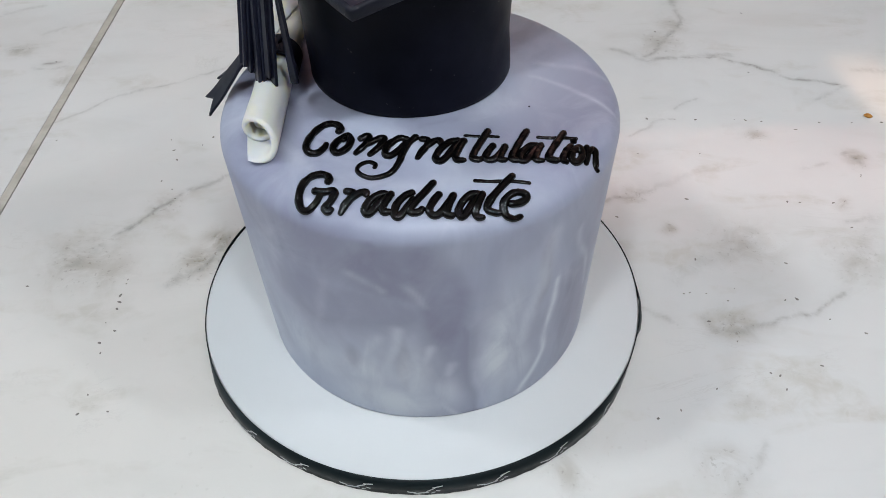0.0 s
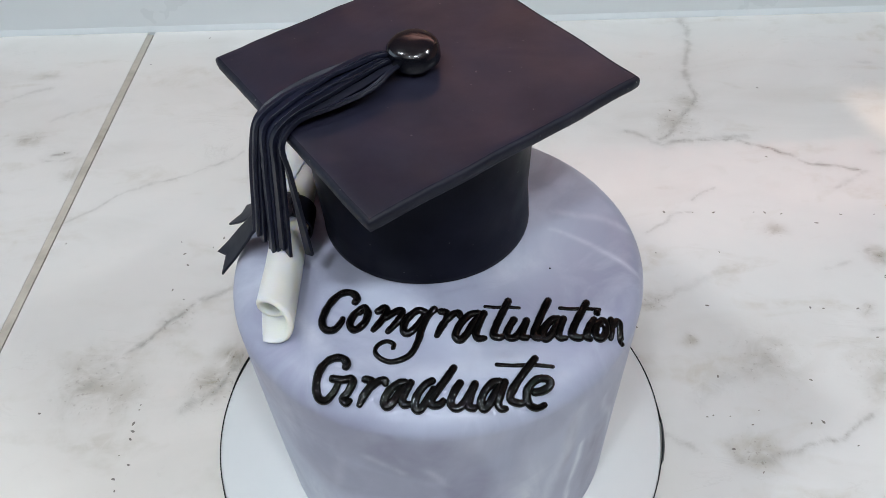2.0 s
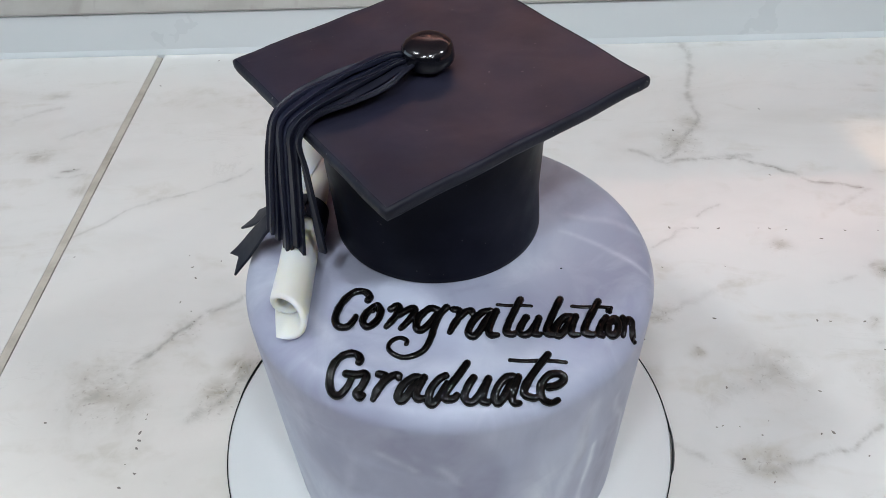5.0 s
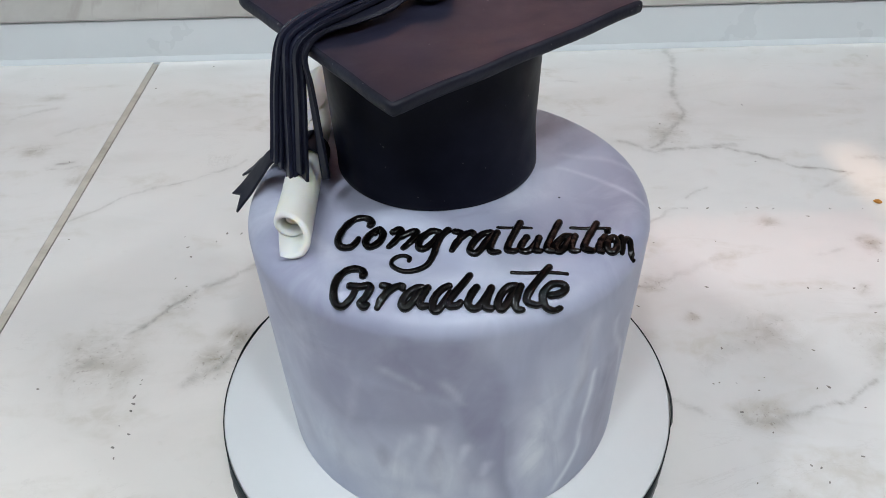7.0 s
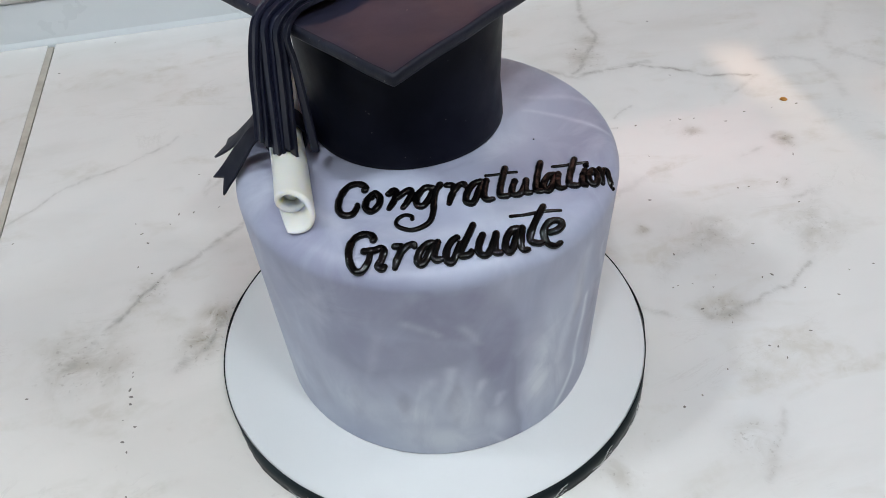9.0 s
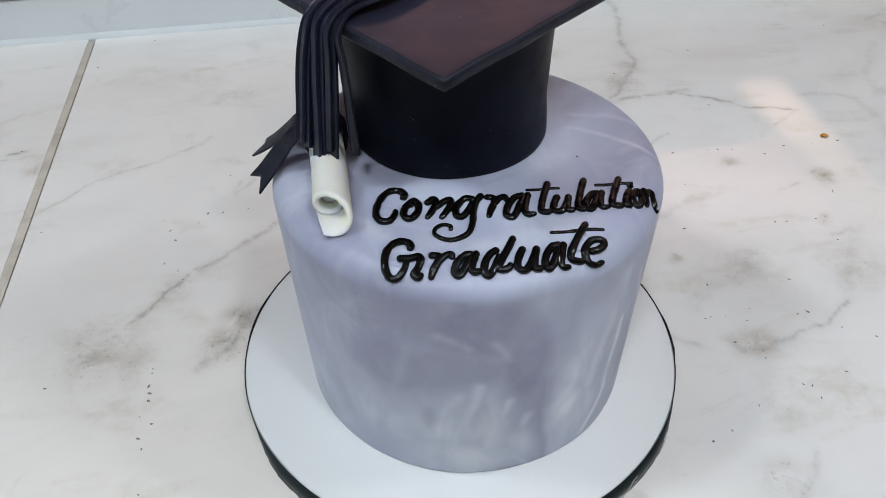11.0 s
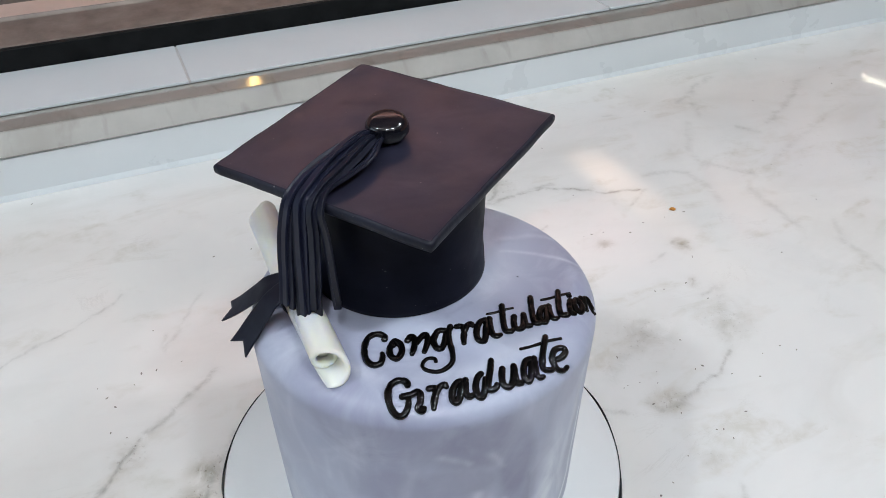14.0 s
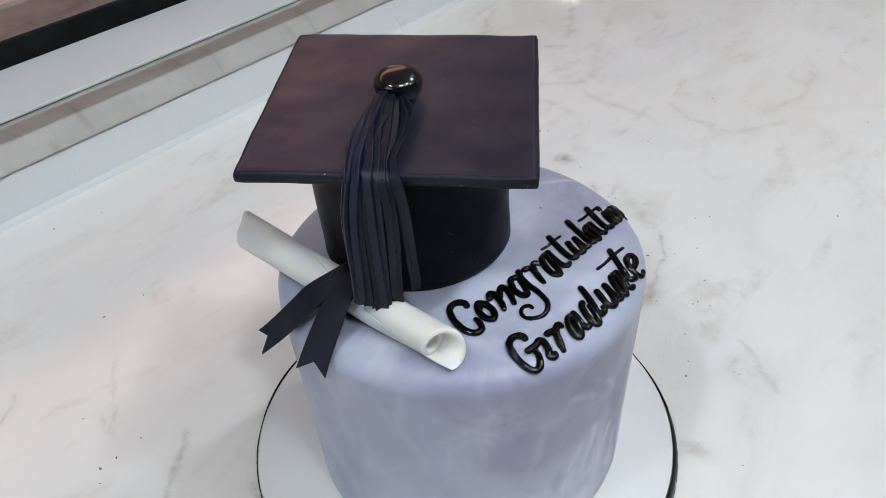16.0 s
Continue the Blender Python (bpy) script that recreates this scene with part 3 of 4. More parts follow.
part("disc", lathe([(0, 0.0002), (R - 0.001, 0.0002), (R, 0.0010), (R, BT - 0.0012), (R - 0.0012, BT), (0, BT)], 160), M_CARD, board, "smooth white card disc")


def ribbon_band(r, z0, z1, thick):
    bm = bmesh.new()
    n = 240
    cols = []
    for i in range(n):
        a = 2 * math.pi * i / n
        turn = math.degrees(a)
        turn = turn - 360 if turn > 200 else turn
        out = ease((-turn - 24) / 22) * ease((turn + 164) / 20)  # leans out along the front
        for mid, reach, size in ((162, 8, 0.8), (-8, 7.5, 0.9), (60, 14, 0.5), (112, 10, 0.6)):
            out = max(out, size * math.exp(-((turn - mid) / reach) ** 4))
        pull = (0.0016 + 0.0014 * max(0.0, noise.noise(Vector((math.cos(a) * 4.2, math.sin(a) * 4.2, 5.0))))) * (1 - out)
        lean = -0.0002 + (0.0036 + 0.0003 * noise.noise(Vector((math.cos(a) * 3.1, math.sin(a) * 3.1, 1.0)))) * out
        frill = 0.0002 * math.sin(i * 2.4)
        pts = ((r + 0.0006, z1 - pull), (r + 0.0007 + 0.0005 * out + lean * 0.5, (z0 + z1) / 2), (r + 0.0005 + lean + frill, z0), (r + 0.0005 + lean - thick, z0), (r + 0.0007 + 0.0005 * out + lean * 0.5 - thick, (z0 + z1) / 2), (r + 0.0006 - thick * 0.6, z1 - pull))
        cols.append([bm.verts.new((p * math.cos(a), p * math.sin(a), z)) for p, z in pts])
    for a, b in zip(cols, cols[1:] + cols[:1]):
        for k in range(6):
            bm.faces.new((a[k], b[k], b[(k + 1) % 6], a[(k + 1) % 6]))
    bmesh.ops.recalc_face_normals(bm, faces=bm.faces[:])
    return bm


band = part("ribbon", ribbon_band(R, 0.0004, BT + 0.0012, 0.0005), M_SATIN, board, "black satin ribbon with silver marks")


def print_mark(turn):
    """One illegible mark of the ribbon's print, as slim bars."""
    bm = bmesh.new()
    for u0, u1, h0, h1 in ((-0.0098, -0.0052, 0.0040, 0.0034), (-0.0060, 0.0018, 0.0030, 0.0036), (0.0004, 0.0052, 0.0040, 0.0060), (0.0036, 0.0092, 0.0062, 0.0070), (0.0030, 0.0052, 0.0030, 0.0036), (0.0056, 0.0078, 0.0044, 0.0040)):
        for s in range(3):
            ua, ub = (u0 + (u1 - u0) * k / 3 for k in (s, s + 1))
            ha, hb = (h0 + (h1 - h0) * k / 3 for k in (s, s + 1))
            quad = []
            for u, z in ((ua, ha - 0.0003), (ub, hb - 0.0003), (ub, hb + 0.0003), (ua, ha + 0.0003)):
                out = R + 0.0056 - 0.0034 * z / BT
                a = turn + u / R
                quad.append(bm.verts.new((out * math.cos(a), out * math.sin(a), z)))
            bm.faces.new(quad)
    return bm


for i in range(-3, 4):
    part("print_mark", print_mark(radians(-90 + 1.5 + 15 * i)), M_PRINT, band, "", False)

# ---- cake ----
CX, CY, TOP = -0.0020, 0.0308, 0.1660
cake = thing("cake", (CX, CY, BT), "tall round cake in marbled lavender-grey fondant with piped black lettering", "cake")
HIGH = TOP - BT
R_LOW, R_HIGH, EASE_R, EASE_Z = 0.1024, 0.1068, 0.0195, 0.0125


def cake_profile():
    pts = [(0, 0.0), (R_LOW - 0.0015, 0.0), (R_LOW, 0.0012)]
    pts += [(R_LOW + (R_HIGH - R_LOW) * i / 90, 0.0012 + (HIGH - EASE_Z - 0.0012) * i / 90) for i in range(1, 91)]
    for i in range(1, 13):
        a = math.pi / 2 * i / 12
        pts.append((R_HIGH - EASE_R + EASE_R * math.cos(a), HIGH - EASE_Z + EASE_Z * math.sin(a)))
    pts += [(R_HIGH - EASE_R - 0.0022 * i, HIGH + 0.000015 * i) for i in range(1, 37)]
    return pts + [(0, HIGH + 0.0006)]


def cake_wobble(a, r, z):
    n = noise.noise(Vector((math.cos(a) * 1.6, math.sin(a) * 1.6, z * 9)))
    return r * (1 + 0.006 * n), z + (0.0006 * n if z > HIGH - 0.001 else 0)


# The fondant's marbling round the side: pale streaks (strength, half-width, line) and clouds (x, height, reach x, reach up, strength),
# in millimetres; x runs along the side, anticlockwise from the right.
PALE_STREAKS = [(0.95, 2.4, [(-86, 90), (-85, 72), (-90, 56), (-95, 35), (-101, 18), (-104, 3)]), (0.5, 6, [(-95, 130), (-97, 112), (-106, 72), (-112, 53), (-116, 25)]),
                (0.55, 3.2, [(-179, 80), (-185, 57), (-191, 31), (-199, 6)]), (0.6, 3.6, [(-161, 66), (-165, 51), (-175, 31), (-184, 7)]), (0.5, 3, [(-190, 73), (-197, 56), (-206, 32)]),
                (0.5, 2.3, [(-158, 24), (-156, 11), (-148, 0)]), (0.45, 3.4, [(-150, 42), (-148, 50)]), (0.34, 2.3, [(-197, 121), (-190, 118), (-184, 113)]), (0.37, 2.3, [(-172, 118), (-168, 113), (-164, 106)])]
PALE_STREAKS += [(0.31, 2.3, [(-133, 40), (-131, 16), (-127, 4)]), (0.25, 2.4, [(-249, 64), (-250, 48)]), (0.16, 2, [(-263, 106), (-264, 86)]), (0.13, 2.3, [(-259, 104), (-254, 112), (-246, 114), (-240, 110)]),
                 (0.1, 2.3, [(-254, 96), (-250, 80), (-246, 70)]), (0.16, 2.2, [(-246, 132), (-254, 122), (-266, 108)]), (0.14, 2.4, [(-289, 140), (-286, 110), (-278, 84)]), (0.2, 3, [(-226, 70), (-218, 96), (-210, 112)]),
                 (0.4, 2.4, [(-72, 120), (-60, 90), (-56, 60)]), (0.4, 2.2, [(-40, 60), (-30, 100), (-22, 130)])]
PALE_CLOUDS = [(-172, 40, 13, 22, 0.66), (-196, 44, 14, 18, 0.6), (-184, 16, 28, 16, 0.62), (-242, 52, 14, 22, 0.5), (-122, 54, 9, 38, 0.75), (-112, 40, 8, 26, 0.4), (-222, 40, 18, 16, 0.35), (-152, 24, 10, 16, 0.45), (-20, 40, 26, 30, 0.5), (-300, 30, 30, 25, 0.4)]
DEEP_CLOUDS = [(-116, 132, 14, 12, 0.55), (-176, 126, 30, 20, 0.9), (-154, 100, 14, 34, 0.95), (-190, 96, 28, 18, 0.6), (-73, 46, 9, 34, 0.9), (-66, 26, 20, 34, 0.6), (-98, 104, 4, 28, 0.7), (-220, 96, 24, 20, 0.65), (-203, 140, 34, 9, 0.5), (-152, 66, 5, 16, 0.6), (-202, 55, 4, 12, 0.5), (-178, 52, 3.5, 20, 0.55),
               (-140, 30, 5, 26, 0.6), (-138, 70, 5, 20, 0.5), (-300, 112, 30, 30, 0.35), (-60, 120, 20, 24, 0.4)]
# Folds, where one swirl ends sharply against the next: the fondant is deep to the left of the line and fades away from it.
FOLDS = [(1.0, 17, [(-132, 5), (-135, 59), (-137, 85), (-141, 109), (-148, 132), (-158, 145), (-169, 149), (-183, 147)]), (0.6, 9, [(-89, 3), (-82, 20), (-76, 40), (-72, 60), (-74, 86)][::-1]), (0.35, 10, [(-240, 40), (-236, 80), (-226, 112), (-206, 136)][::-1])]
# The same on the upper side: pale streaks and a few deep smears, in millimetres on the plan.
TOP_PALE = [(0.6, 1.6, [(60, 42), (79, 30), (99, 12)]), (0.35, 2.4, [(64, 56), (83, 49), (97, 41)]), (0.4, 6.0, [(24, 2), (36, 11), (54, 21)]), (0.3, 5.0, [(-40, -40), (0, -50), (40, -44)]), (0.3, 4.0, [(-92, 10), (-70, -16), (-40, -50)])]
TOP_DEEP = [(0.45, 1.2, [(-1, -4), (8, -2), (15, 1)]), (0.25, 13.0, [(60, 74), (79, 62), (93, 34)]), (0.12, 9.0, [(-64, 26), (-58, 8), (-52, -4)]), (0.25, 10.0, [(60, -10), (84, -16)])]


def to_line(x, y, line):
    """Squared distance to a line, and whether the place lies to the left of it."""
    best, left = 1e9, False
    for a, b in zip(line, line[1:]):
        ux, uy = b[0] - a[0], b[1] - a[1]
        t = min(1.0, max(0.0, ((x - a[0]) * ux + (y - a[1]) * uy) / (ux * ux + uy * uy)))
        dx, dy = x - a[0] - t * ux, y - a[1] - t * uy
        if dx * dx + dy * dy < best:
            best, left = dx * dx + dy * dy, ux * dy - uy * dx > 0
    return best, left


body = part("body", lathe(cake_profile(), 420, cake_wobble), M_CAKE, cake, "smooth marbled lavender-grey fondant")
pale, deep = [], []
for v in body.data.vertices:
    x, h = math.atan2(v.co.y, v.co.x) * 105, v.co.z * 1000
    x = x - 660 if x > 60 else x
    wob = noise.noise_vector(v.co * 24) + 0.25 * noise.noise_vector(v.co * 60)
    x, h = x + wob.x * 8, h + wob.y * 8
    rim = ease((HIGH * 1000 - 2 - v.co.z * 1000) / 12)
    p = d = 0.0
    if rim > 0:
        for strength, half, line in PALE_STREAKS:
            q = to_line(x, h, line)[0] / half ** 2
            p = max(p, strength * math.exp(-q)) if q < 9 else p
        for cx, ch, rx, rh, strength in PALE_CLOUDS:
            p = max(p, 1.45 * strength * math.exp(-((x - cx) / rx) ** 2 - ((h - ch) / rh) ** 2))
        for cx, ch, rx, rh, strength in DEEP_CLOUDS:
            d = max(d, strength * min(1.0, 1.6 * math.exp(-((x - cx) / rx) ** 2 - ((h - ch) / rh) ** 2)))
        for strength, fade, line in FOLDS:
            q, left = to_line(x, h, line)
            if left:
                d = max(d, strength * math.exp(-math.sqrt(q) / fade) * ease(math.sqrt(q) / 5))
            elif q < 400:
                d *= 1 - 0.75 * strength * math.exp(-math.sqrt(q) / 8) * ease(math.sqrt(q) / 5)
    pt = dt = 0.0
    if rim < 1:
        px, py = (v.co.x + CX) * 1000 + wob.x * 4, (v.co.y + CY) * 1000 + wob.y * 4
        pt = max(s * math.exp(-to_line(px, py, line)[0] / half ** 2) for s, half, line in TOP_PALE)
        dt = max(s * math.exp(-to_line(px, py, line)[0] / half ** 2) for s, half, line in TOP_DEEP)
    pale.append(min(1.0, p * rim + pt * (1 - rim)))
    deep.append(min(1.0, d * rim + dt * (1 - rim)))
for name, values in (("pale", pale), ("deep", deep)):
    body.data.attributes.new(name, "FLOAT", "POINT").data.foreach_set("value", values)


def surface(x, y):
    """Height of the cake's upper side over a place."""
    r = math.hypot(x - CX, y - CY)
    over = (r - (R_HIGH - EASE_R)) / EASE_R
    if over <= 0:
        return TOP
    return TOP - EASE_Z + EASE_Z * math.sqrt(1 - min(over, 0.985) ** 2)


# A hand-piped alphabet: strokes in millimetres from the letter's lower left corner.
ALPHABET = {}
ALPHABET["C"] = [[(14.4, 16.9), (15.4, 19.4), (13.2, 22.5), (9.9, 23.4), (6, 21.5), (2, 15), (0, 6.9), (0.9, 2), (3.2, 0), (6.3, 0.5), (8.6, 4.2), (9.4, 7)]]
ALPHABET["o"] = [[(4.8, 12.1), (1.5, 8.3), (0, 3.5), (1.3, 0), (3.8, 0.1), (7, 3.8), (8.1, 8.6), (6.8, 12.4), (4.8, 12.1), (4.2, 9.4)]]
ALPHABET["n"] = [[(1.7, 12.1), (4.8, 14.4), (5.9, 11.2), (3, 5.5), (0, 1.2)], [(5, 8), (10.1, 11.7), (13, 12.1), (12.6, 8.3), (9.8, 3.9), (6.8, 0)]]
ALPHABET["g"] = [[(23, 28.3), (19.6, 29.6), (15.9, 26.7), (13.1, 21.7), (13, 16.9), (15.2, 15.9), (18.5, 19.5), (22.7, 27)],
          [(27.2, 30.1), (23.5, 25), (21.1, 17.2), (19.6, 11.1), (16.6, 4.2), (12.1, 0.9), (6.7, 0), (2.1, 2.6), (0, 6.2), (1.3, 9.8), (5.1, 11.8), (8.4, 10.1), (8.2, 7.7)]]
ALPHABET["r"] = [[(2, 14.4), (5.1, 13.1), (4.3, 9), (1.8, 4.3), (0, 0)], [(4, 8.4), (7.8, 12.6), (10.4, 13.2), (11.1, 10.9)]]
ALPHABET["a"] = [[(10.4, 13.2), (6.6, 12.6), (2.2, 8.0), (0, 2.8), (1.8, 0.2), (5.0, 3.2), (8.8, 9.4), (11, 13)], [(12.9, 13.0), (11.0, 9.0), (9.0, 3.6), (9.9, 0.9), (12.8, 1.0)]]
ALPHABET["t"] = [[(11.8, 22), (8.2, 14.5), (4.8, 6.9), (3.4, 1.5), (6, 0), (8, 1)], [(0, 19.2), (5, 18.4), (10.6, 18.4), (17, 17.6)]]
ALPHABET["u"] = [[(4, 11.6), (1.6, 7.2), (0, 2.4), (2, 0), (5.2, 2), (9.8, 11)], [(10, 11), (8, 5.4), (7, 1), (8.8, 0.2), (9.8, 0.6)]]
ALPHABET["l"] = [[(8.7, 22.4), (5.6, 16), (1.8, 7.5), (0, 1.9), (1.8, 0), (4.5, 1.1)]]
ALPHABET["i"] = [[(5, 11.1), (2.1, 6.8), (0.2, 1.6), (1.8, 0)], [(7, 15.5), (7.3, 14.9)]]
ALPHABET["last n"] = [[(1.3, 10.2), (1.2, 6), (0, 0.4)], [(1.2, 6), (3.6, 9.6), (5.4, 9.4), (5.2, 5.2), (5.0, 1.6), (6.0, 0.6)]]
ALPHABET["G"] = [[(12.4, 18.2), (12.9, 20.2), (11.2, 23.2), (8.1, 24), (4.3, 22.1), (1, 16.4), (0, 9.4), (1.4, 4.4), (4.7, 2.8), (8.1, 5.7), (10.1, 10.6)],
          [(7.1, 12.2), (11.3, 11.1), (15.2, 11.5), (16.1, 9.2), (14.2, 4.6), (12, 2), (13.7, 0), (15.1, 1)]]
ALPHABET["d"] = [[(7.7, 14.7), (4.6, 12.6), (1.2, 7.3), (0, 2), (1.7, 0), (4.7, 3.4), (8.2, 10.5)], [(17.2, 22), (13.8, 15.8), (10.1, 9.6), (7.1, 4.3), (8, 2.1), (11.1, 2.5), (12.3, 4.4)]]
ALPHABET["e"] = [[(3.4, 6), (7.1, 7.2), (10.3, 9.8), (10.4, 12.3), (7.8, 13.3), (4.1, 12), (0.7, 7.5), (0, 2.9), (1.6, 0.1), (4.7, 0), (7.7, 1.7)]]
# Letters of the two lines: x and y of the lower left corner, and the widths' and heights' scale.
CONGRATULATION = [("C", -56.4, -23.3, 1.03, 1), ("o", -43.0, -23.0, 1, 1.03), ("n", -31.9, -25.0, 1.02, 1.02), ("g", -30.3, -42.3, 1, 1), ("r", -2.0, -28.3, 1, 1.01),
                  ("a", 6.7, -31.6, 1.06, 1.22), ("t", 21.1, -30.4, 0.96, 1), ("u", 30.4, -31.0, 0.98, 0.94), ("l", 42.9, -31.3, 1, 1.01), ("a", 46.7, -32.5, 0.84, 0.94),
                  ("t", 56.6, -31.7, 1.1, 0.95), ("i", 66.9, -32.0, 0.98, 0.96), ("o", 71.4, -31.0, 0.70, 0.76), ("last n", 78.6, -30.4, 1, 1)]
GRADUATE = [("G", -56.0, -61.7, 1.04, 0.93), ("r", -36.0, -63.1, 1.02, 0.8), ("a", -25.1, -65.2, 0.9, 0.86), ("d", -11.7, -67.2, 1.01, 0.94), ("u", 3.9, -66.7, 1.09, 1.02),
            ("a", 16.9, -67.1, 0.85, 0.94), ("t", 24.8, -63.8, 1.48, 0.96), ("e", 37.2, -64.2, 1.02, 0.86)]


def piped(bm, line, radius):
    """A rounded, slightly flattened bead of gel along a line on the cake."""
    n, m = len(line), 12
    rings = []
    for i, c in enumerate(line):
        d = (line[min(i + 1, n - 1)] - line[max(i - 1, 0)])
        d.z = 0
        d.normalize()
        s = Vector((-d.y, d.x, 0))
        r = radius(i / (n - 1)) * (1 + 0.12 * noise.noise(Vector((c.x * 300, c.y * 300, 2))) + 0.07 * noise.noise(Vector((c.x * 800, c.y * 800, 7))))
        z = surface(c.x, c.y)
        rings.append([bm.verts.new((c.x + s.x * r * math.cos(2 * math.pi * k / m), c.y + s.y * r * math.cos(2 * math.pi * k / m), z + r * 0.30 + r * 0.86 * math.sin(2 * math.pi * k / m))) for k in range(m)])
    for a, b in zip(rings, rings[1:]):
        for k in range(m):
            bm.faces.new((a[k], a[(k + 1) % m], b[(k + 1) % m], b[k]))
    for ring, c, d, flip in ((rings[0], line[0], line[0] - line[1], True), (rings[-1], line[-1], line[-1] - line[-2], False)):
        d.z = 0
        d.normalize()
        tip_r = (ring[0].co - ring[6].co).length / 2
        mid = Vector((c.x, c.y, surface(c.x, c.y) + tip_r * 0.30))
        cap = [bm.verts.new(mid + (v.co - mid) * 0.72 + d * tip_r * 0.6) for v in ring]
        tip = bm.verts.new(mid + d * tip_r * 0.88)
        for k in range(m):
            j = (k + 1) % m
            f = (ring[k], ring[j], cap[j], cap[k])
            bm.faces.new(f[::-1] if flip else f)
            f = (cap[k], cap[j], tip)
            bm.faces.new(f[::-1] if flip else f)


for word in (CONGRATULATION, GRADUATE):
    for sign, ox, oy, sx, sy in word:
        bm = bmesh.new()
        for i, stroke in enumerate(ALPHABET[sign]):
            pts = [((ox + x * sx) / 1000, (oy + y * sy) / 1000, 0) for x, y in stroke]
            thin = (sign == "t" and i == 1)
            size = 0.00100 if thin else 0.00165 if sign == "last n" else 0.00192
            if sign == "g" and i == 1:
                piped(bm, glide(pts, 5), lambda t: 0.0021 - 0.0009 * min(1, t * 1.5))
            else:
                piped(bm, glide(pts, 5), lambda t, size=size: size * (1.05 - 0.25 * max(0, t - 0.8) / 0.2 * (0 if size < 0.0015 else 1)))
        bmesh.ops.recalc_face_normals(bm, faces=bm.faces[:])
        part("letter", local(bm, cake), M_GEL, cake, "glossy black piped gel letter")

speck = bmesh.new()
bmesh.ops.create_icosphere(speck, subdivisions=2, radius=0.00045)
for v in speck.verts:
    v.co = Vector((v.co.x * 1.2, v.co.y, v.co.z * 0.7)) * (1 + 0.4 * noise.noise(v.co * 2000))
ob = finish("speck", speck, M_BLACK)
ob.location = (0.0546, 0.0126, TOP + 0.0004)
tagged(ob, "tiny dark icing speck on the cake's top", "crumb")

# ---- graduation cap ----
DX, DY = -0.0080, 0.0582
cap = thing("graduation_cap", (DX, DY, TOP), "black fondant graduation cap with a tassel on the cake", "graduation cap")
F, RR, LL, BB = Vector((-0.0255, -0.0375, 0.2494)), Vector((0.0916, 0.0411, 0.2570)), Vector((-0.1055, 0.0780, 0.2526)), Vector((0.0114, 0.1617, 0.2598))
MID = (F + RR + LL + BB) / 4
EU = ((RR - F) + (BB - LL)).normalized()
EV = ((LL - F) + (BB - RR))
EV = (EV - EU * EV.dot(EU)).normalized()
EN = EU.cross(EV).normalized()
HALF, PLATE = 0.0719, 0.0066


def on_plate(u, v, w=0.0):
    """A place on the mortarboard: u from F to R, v from F to L (each -1 to 1), w metres above its upper side."""
    return MID + EU * (u * HALF) + EV * (v * HALF) + EN * w


def drum_wobble(a, r, z):
    n = noise.noise(Vector((math.cos(a) * 1.3, math.sin(a) * 1.3, z * 14)))
    pinch = 0.0007 * math.exp(-((z - 0.022) / 0.010) ** 2) * max(0.0, math.cos(a + 0.35)) ** 2
    bulge = 0.0019 * math.exp(-(z / 0.024) ** 2) * max(0.0, math.cos(a + 0.35)) ** 2
    return r * (1 + 0.010 * n) - pinch + bulge, z


HAT = on_plate(0, 0).z - PLATE - TOP
drum = lathe([(0, 0), (0.0532, 0.0), (0.0542, 0.0012), (0.0541, 0.004)] + [(0.0540 + 0.0028 * i / 30, 0.004 + (HAT - 0.002) * i / 30) for i in range(1, 31)] + [(0, HAT + 0.002)], 96, drum_wobble)
part("crown", drum, M_BLACK, cap, "smooth round black fondant crown")


def mortarboard():
    bm = bmesh.new()
    n, soft = 40, 0.0021
    inner = 1 - soft / HALF

    def place(i, j, out, w):
        u, v = 2 * i / n - 1, 2 * j / n - 1
        lump = 0.0009 * noise.noise(Vector((u * 2.2, v * 2.2, 4))) + 0.0004 * noise.noise(Vector((u * 6, v * 6, 1))) * max(0, v)
        wave = 1 + 0.005 * noise.noise(Vector((u * 3, v * 3, 9))) + 0.0015 * noise.noise(Vector((u * 14, v * 14, 2)))
        du = out / HALF * (1 if i == n else -1 if i == 0 else 0)
        dv = out / HALF * (1 if j == n else -1 if j == 0 else 0)
        if du and dv:
            du, dv = du * 0.72, dv * 0.72
        return bm.verts.new(on_plate((u * inner + du) * wave, (v * inner + dv) * wave, w + lump))

    top = {(i, j): place(i, j, 0, 0) for i in range(n + 1) for j in range(n + 1)}
    low = {(i, j): place(i, j, 0, -PLATE) for i in range(n + 1) for j in range(n + 1)}
    for i in range(n):
        for j in range(n):
            bm.faces.new((top[i, j], top[i + 1, j], top[i + 1, j + 1], top[i, j + 1]))
            bm.faces.new((low[i, j], low[i, j + 1], low[i + 1, j + 1], low[i + 1, j]))
    rim = [(k, 0) for k in range(n)] + [(n, k) for k in range(n)] + [(n - k, n) for k in range(n)] + [(0, n - k) for k in range(n)]
    rings = [[top[p] for p in rim]]
    for a in (30, 60, 90):
        rings.append([place(*p, soft * math.sin(radians(a)), -soft * (1 - math.cos(radians(a)))) for p in rim])
    for a in (90, 45):
        rings.append([place(*p, soft * math.sin(radians(a)), -PLATE + soft * (1 - math.cos(radians(a)))) for p in rim])
    rings.append([low[p] for p in rim])
    sides = []
    for a, b in zip(rings, rings[1:]):
        for k in range(len(rim)):
            m = (k + 1) % len(rim)
            sides.append(bm.faces.new((a[k], b[k], b[m], a[m])))
    for f in sides:
        f.material_index = 1
    bmesh.ops.recalc_face_normals(bm, faces=bm.faces[:])
    return bm


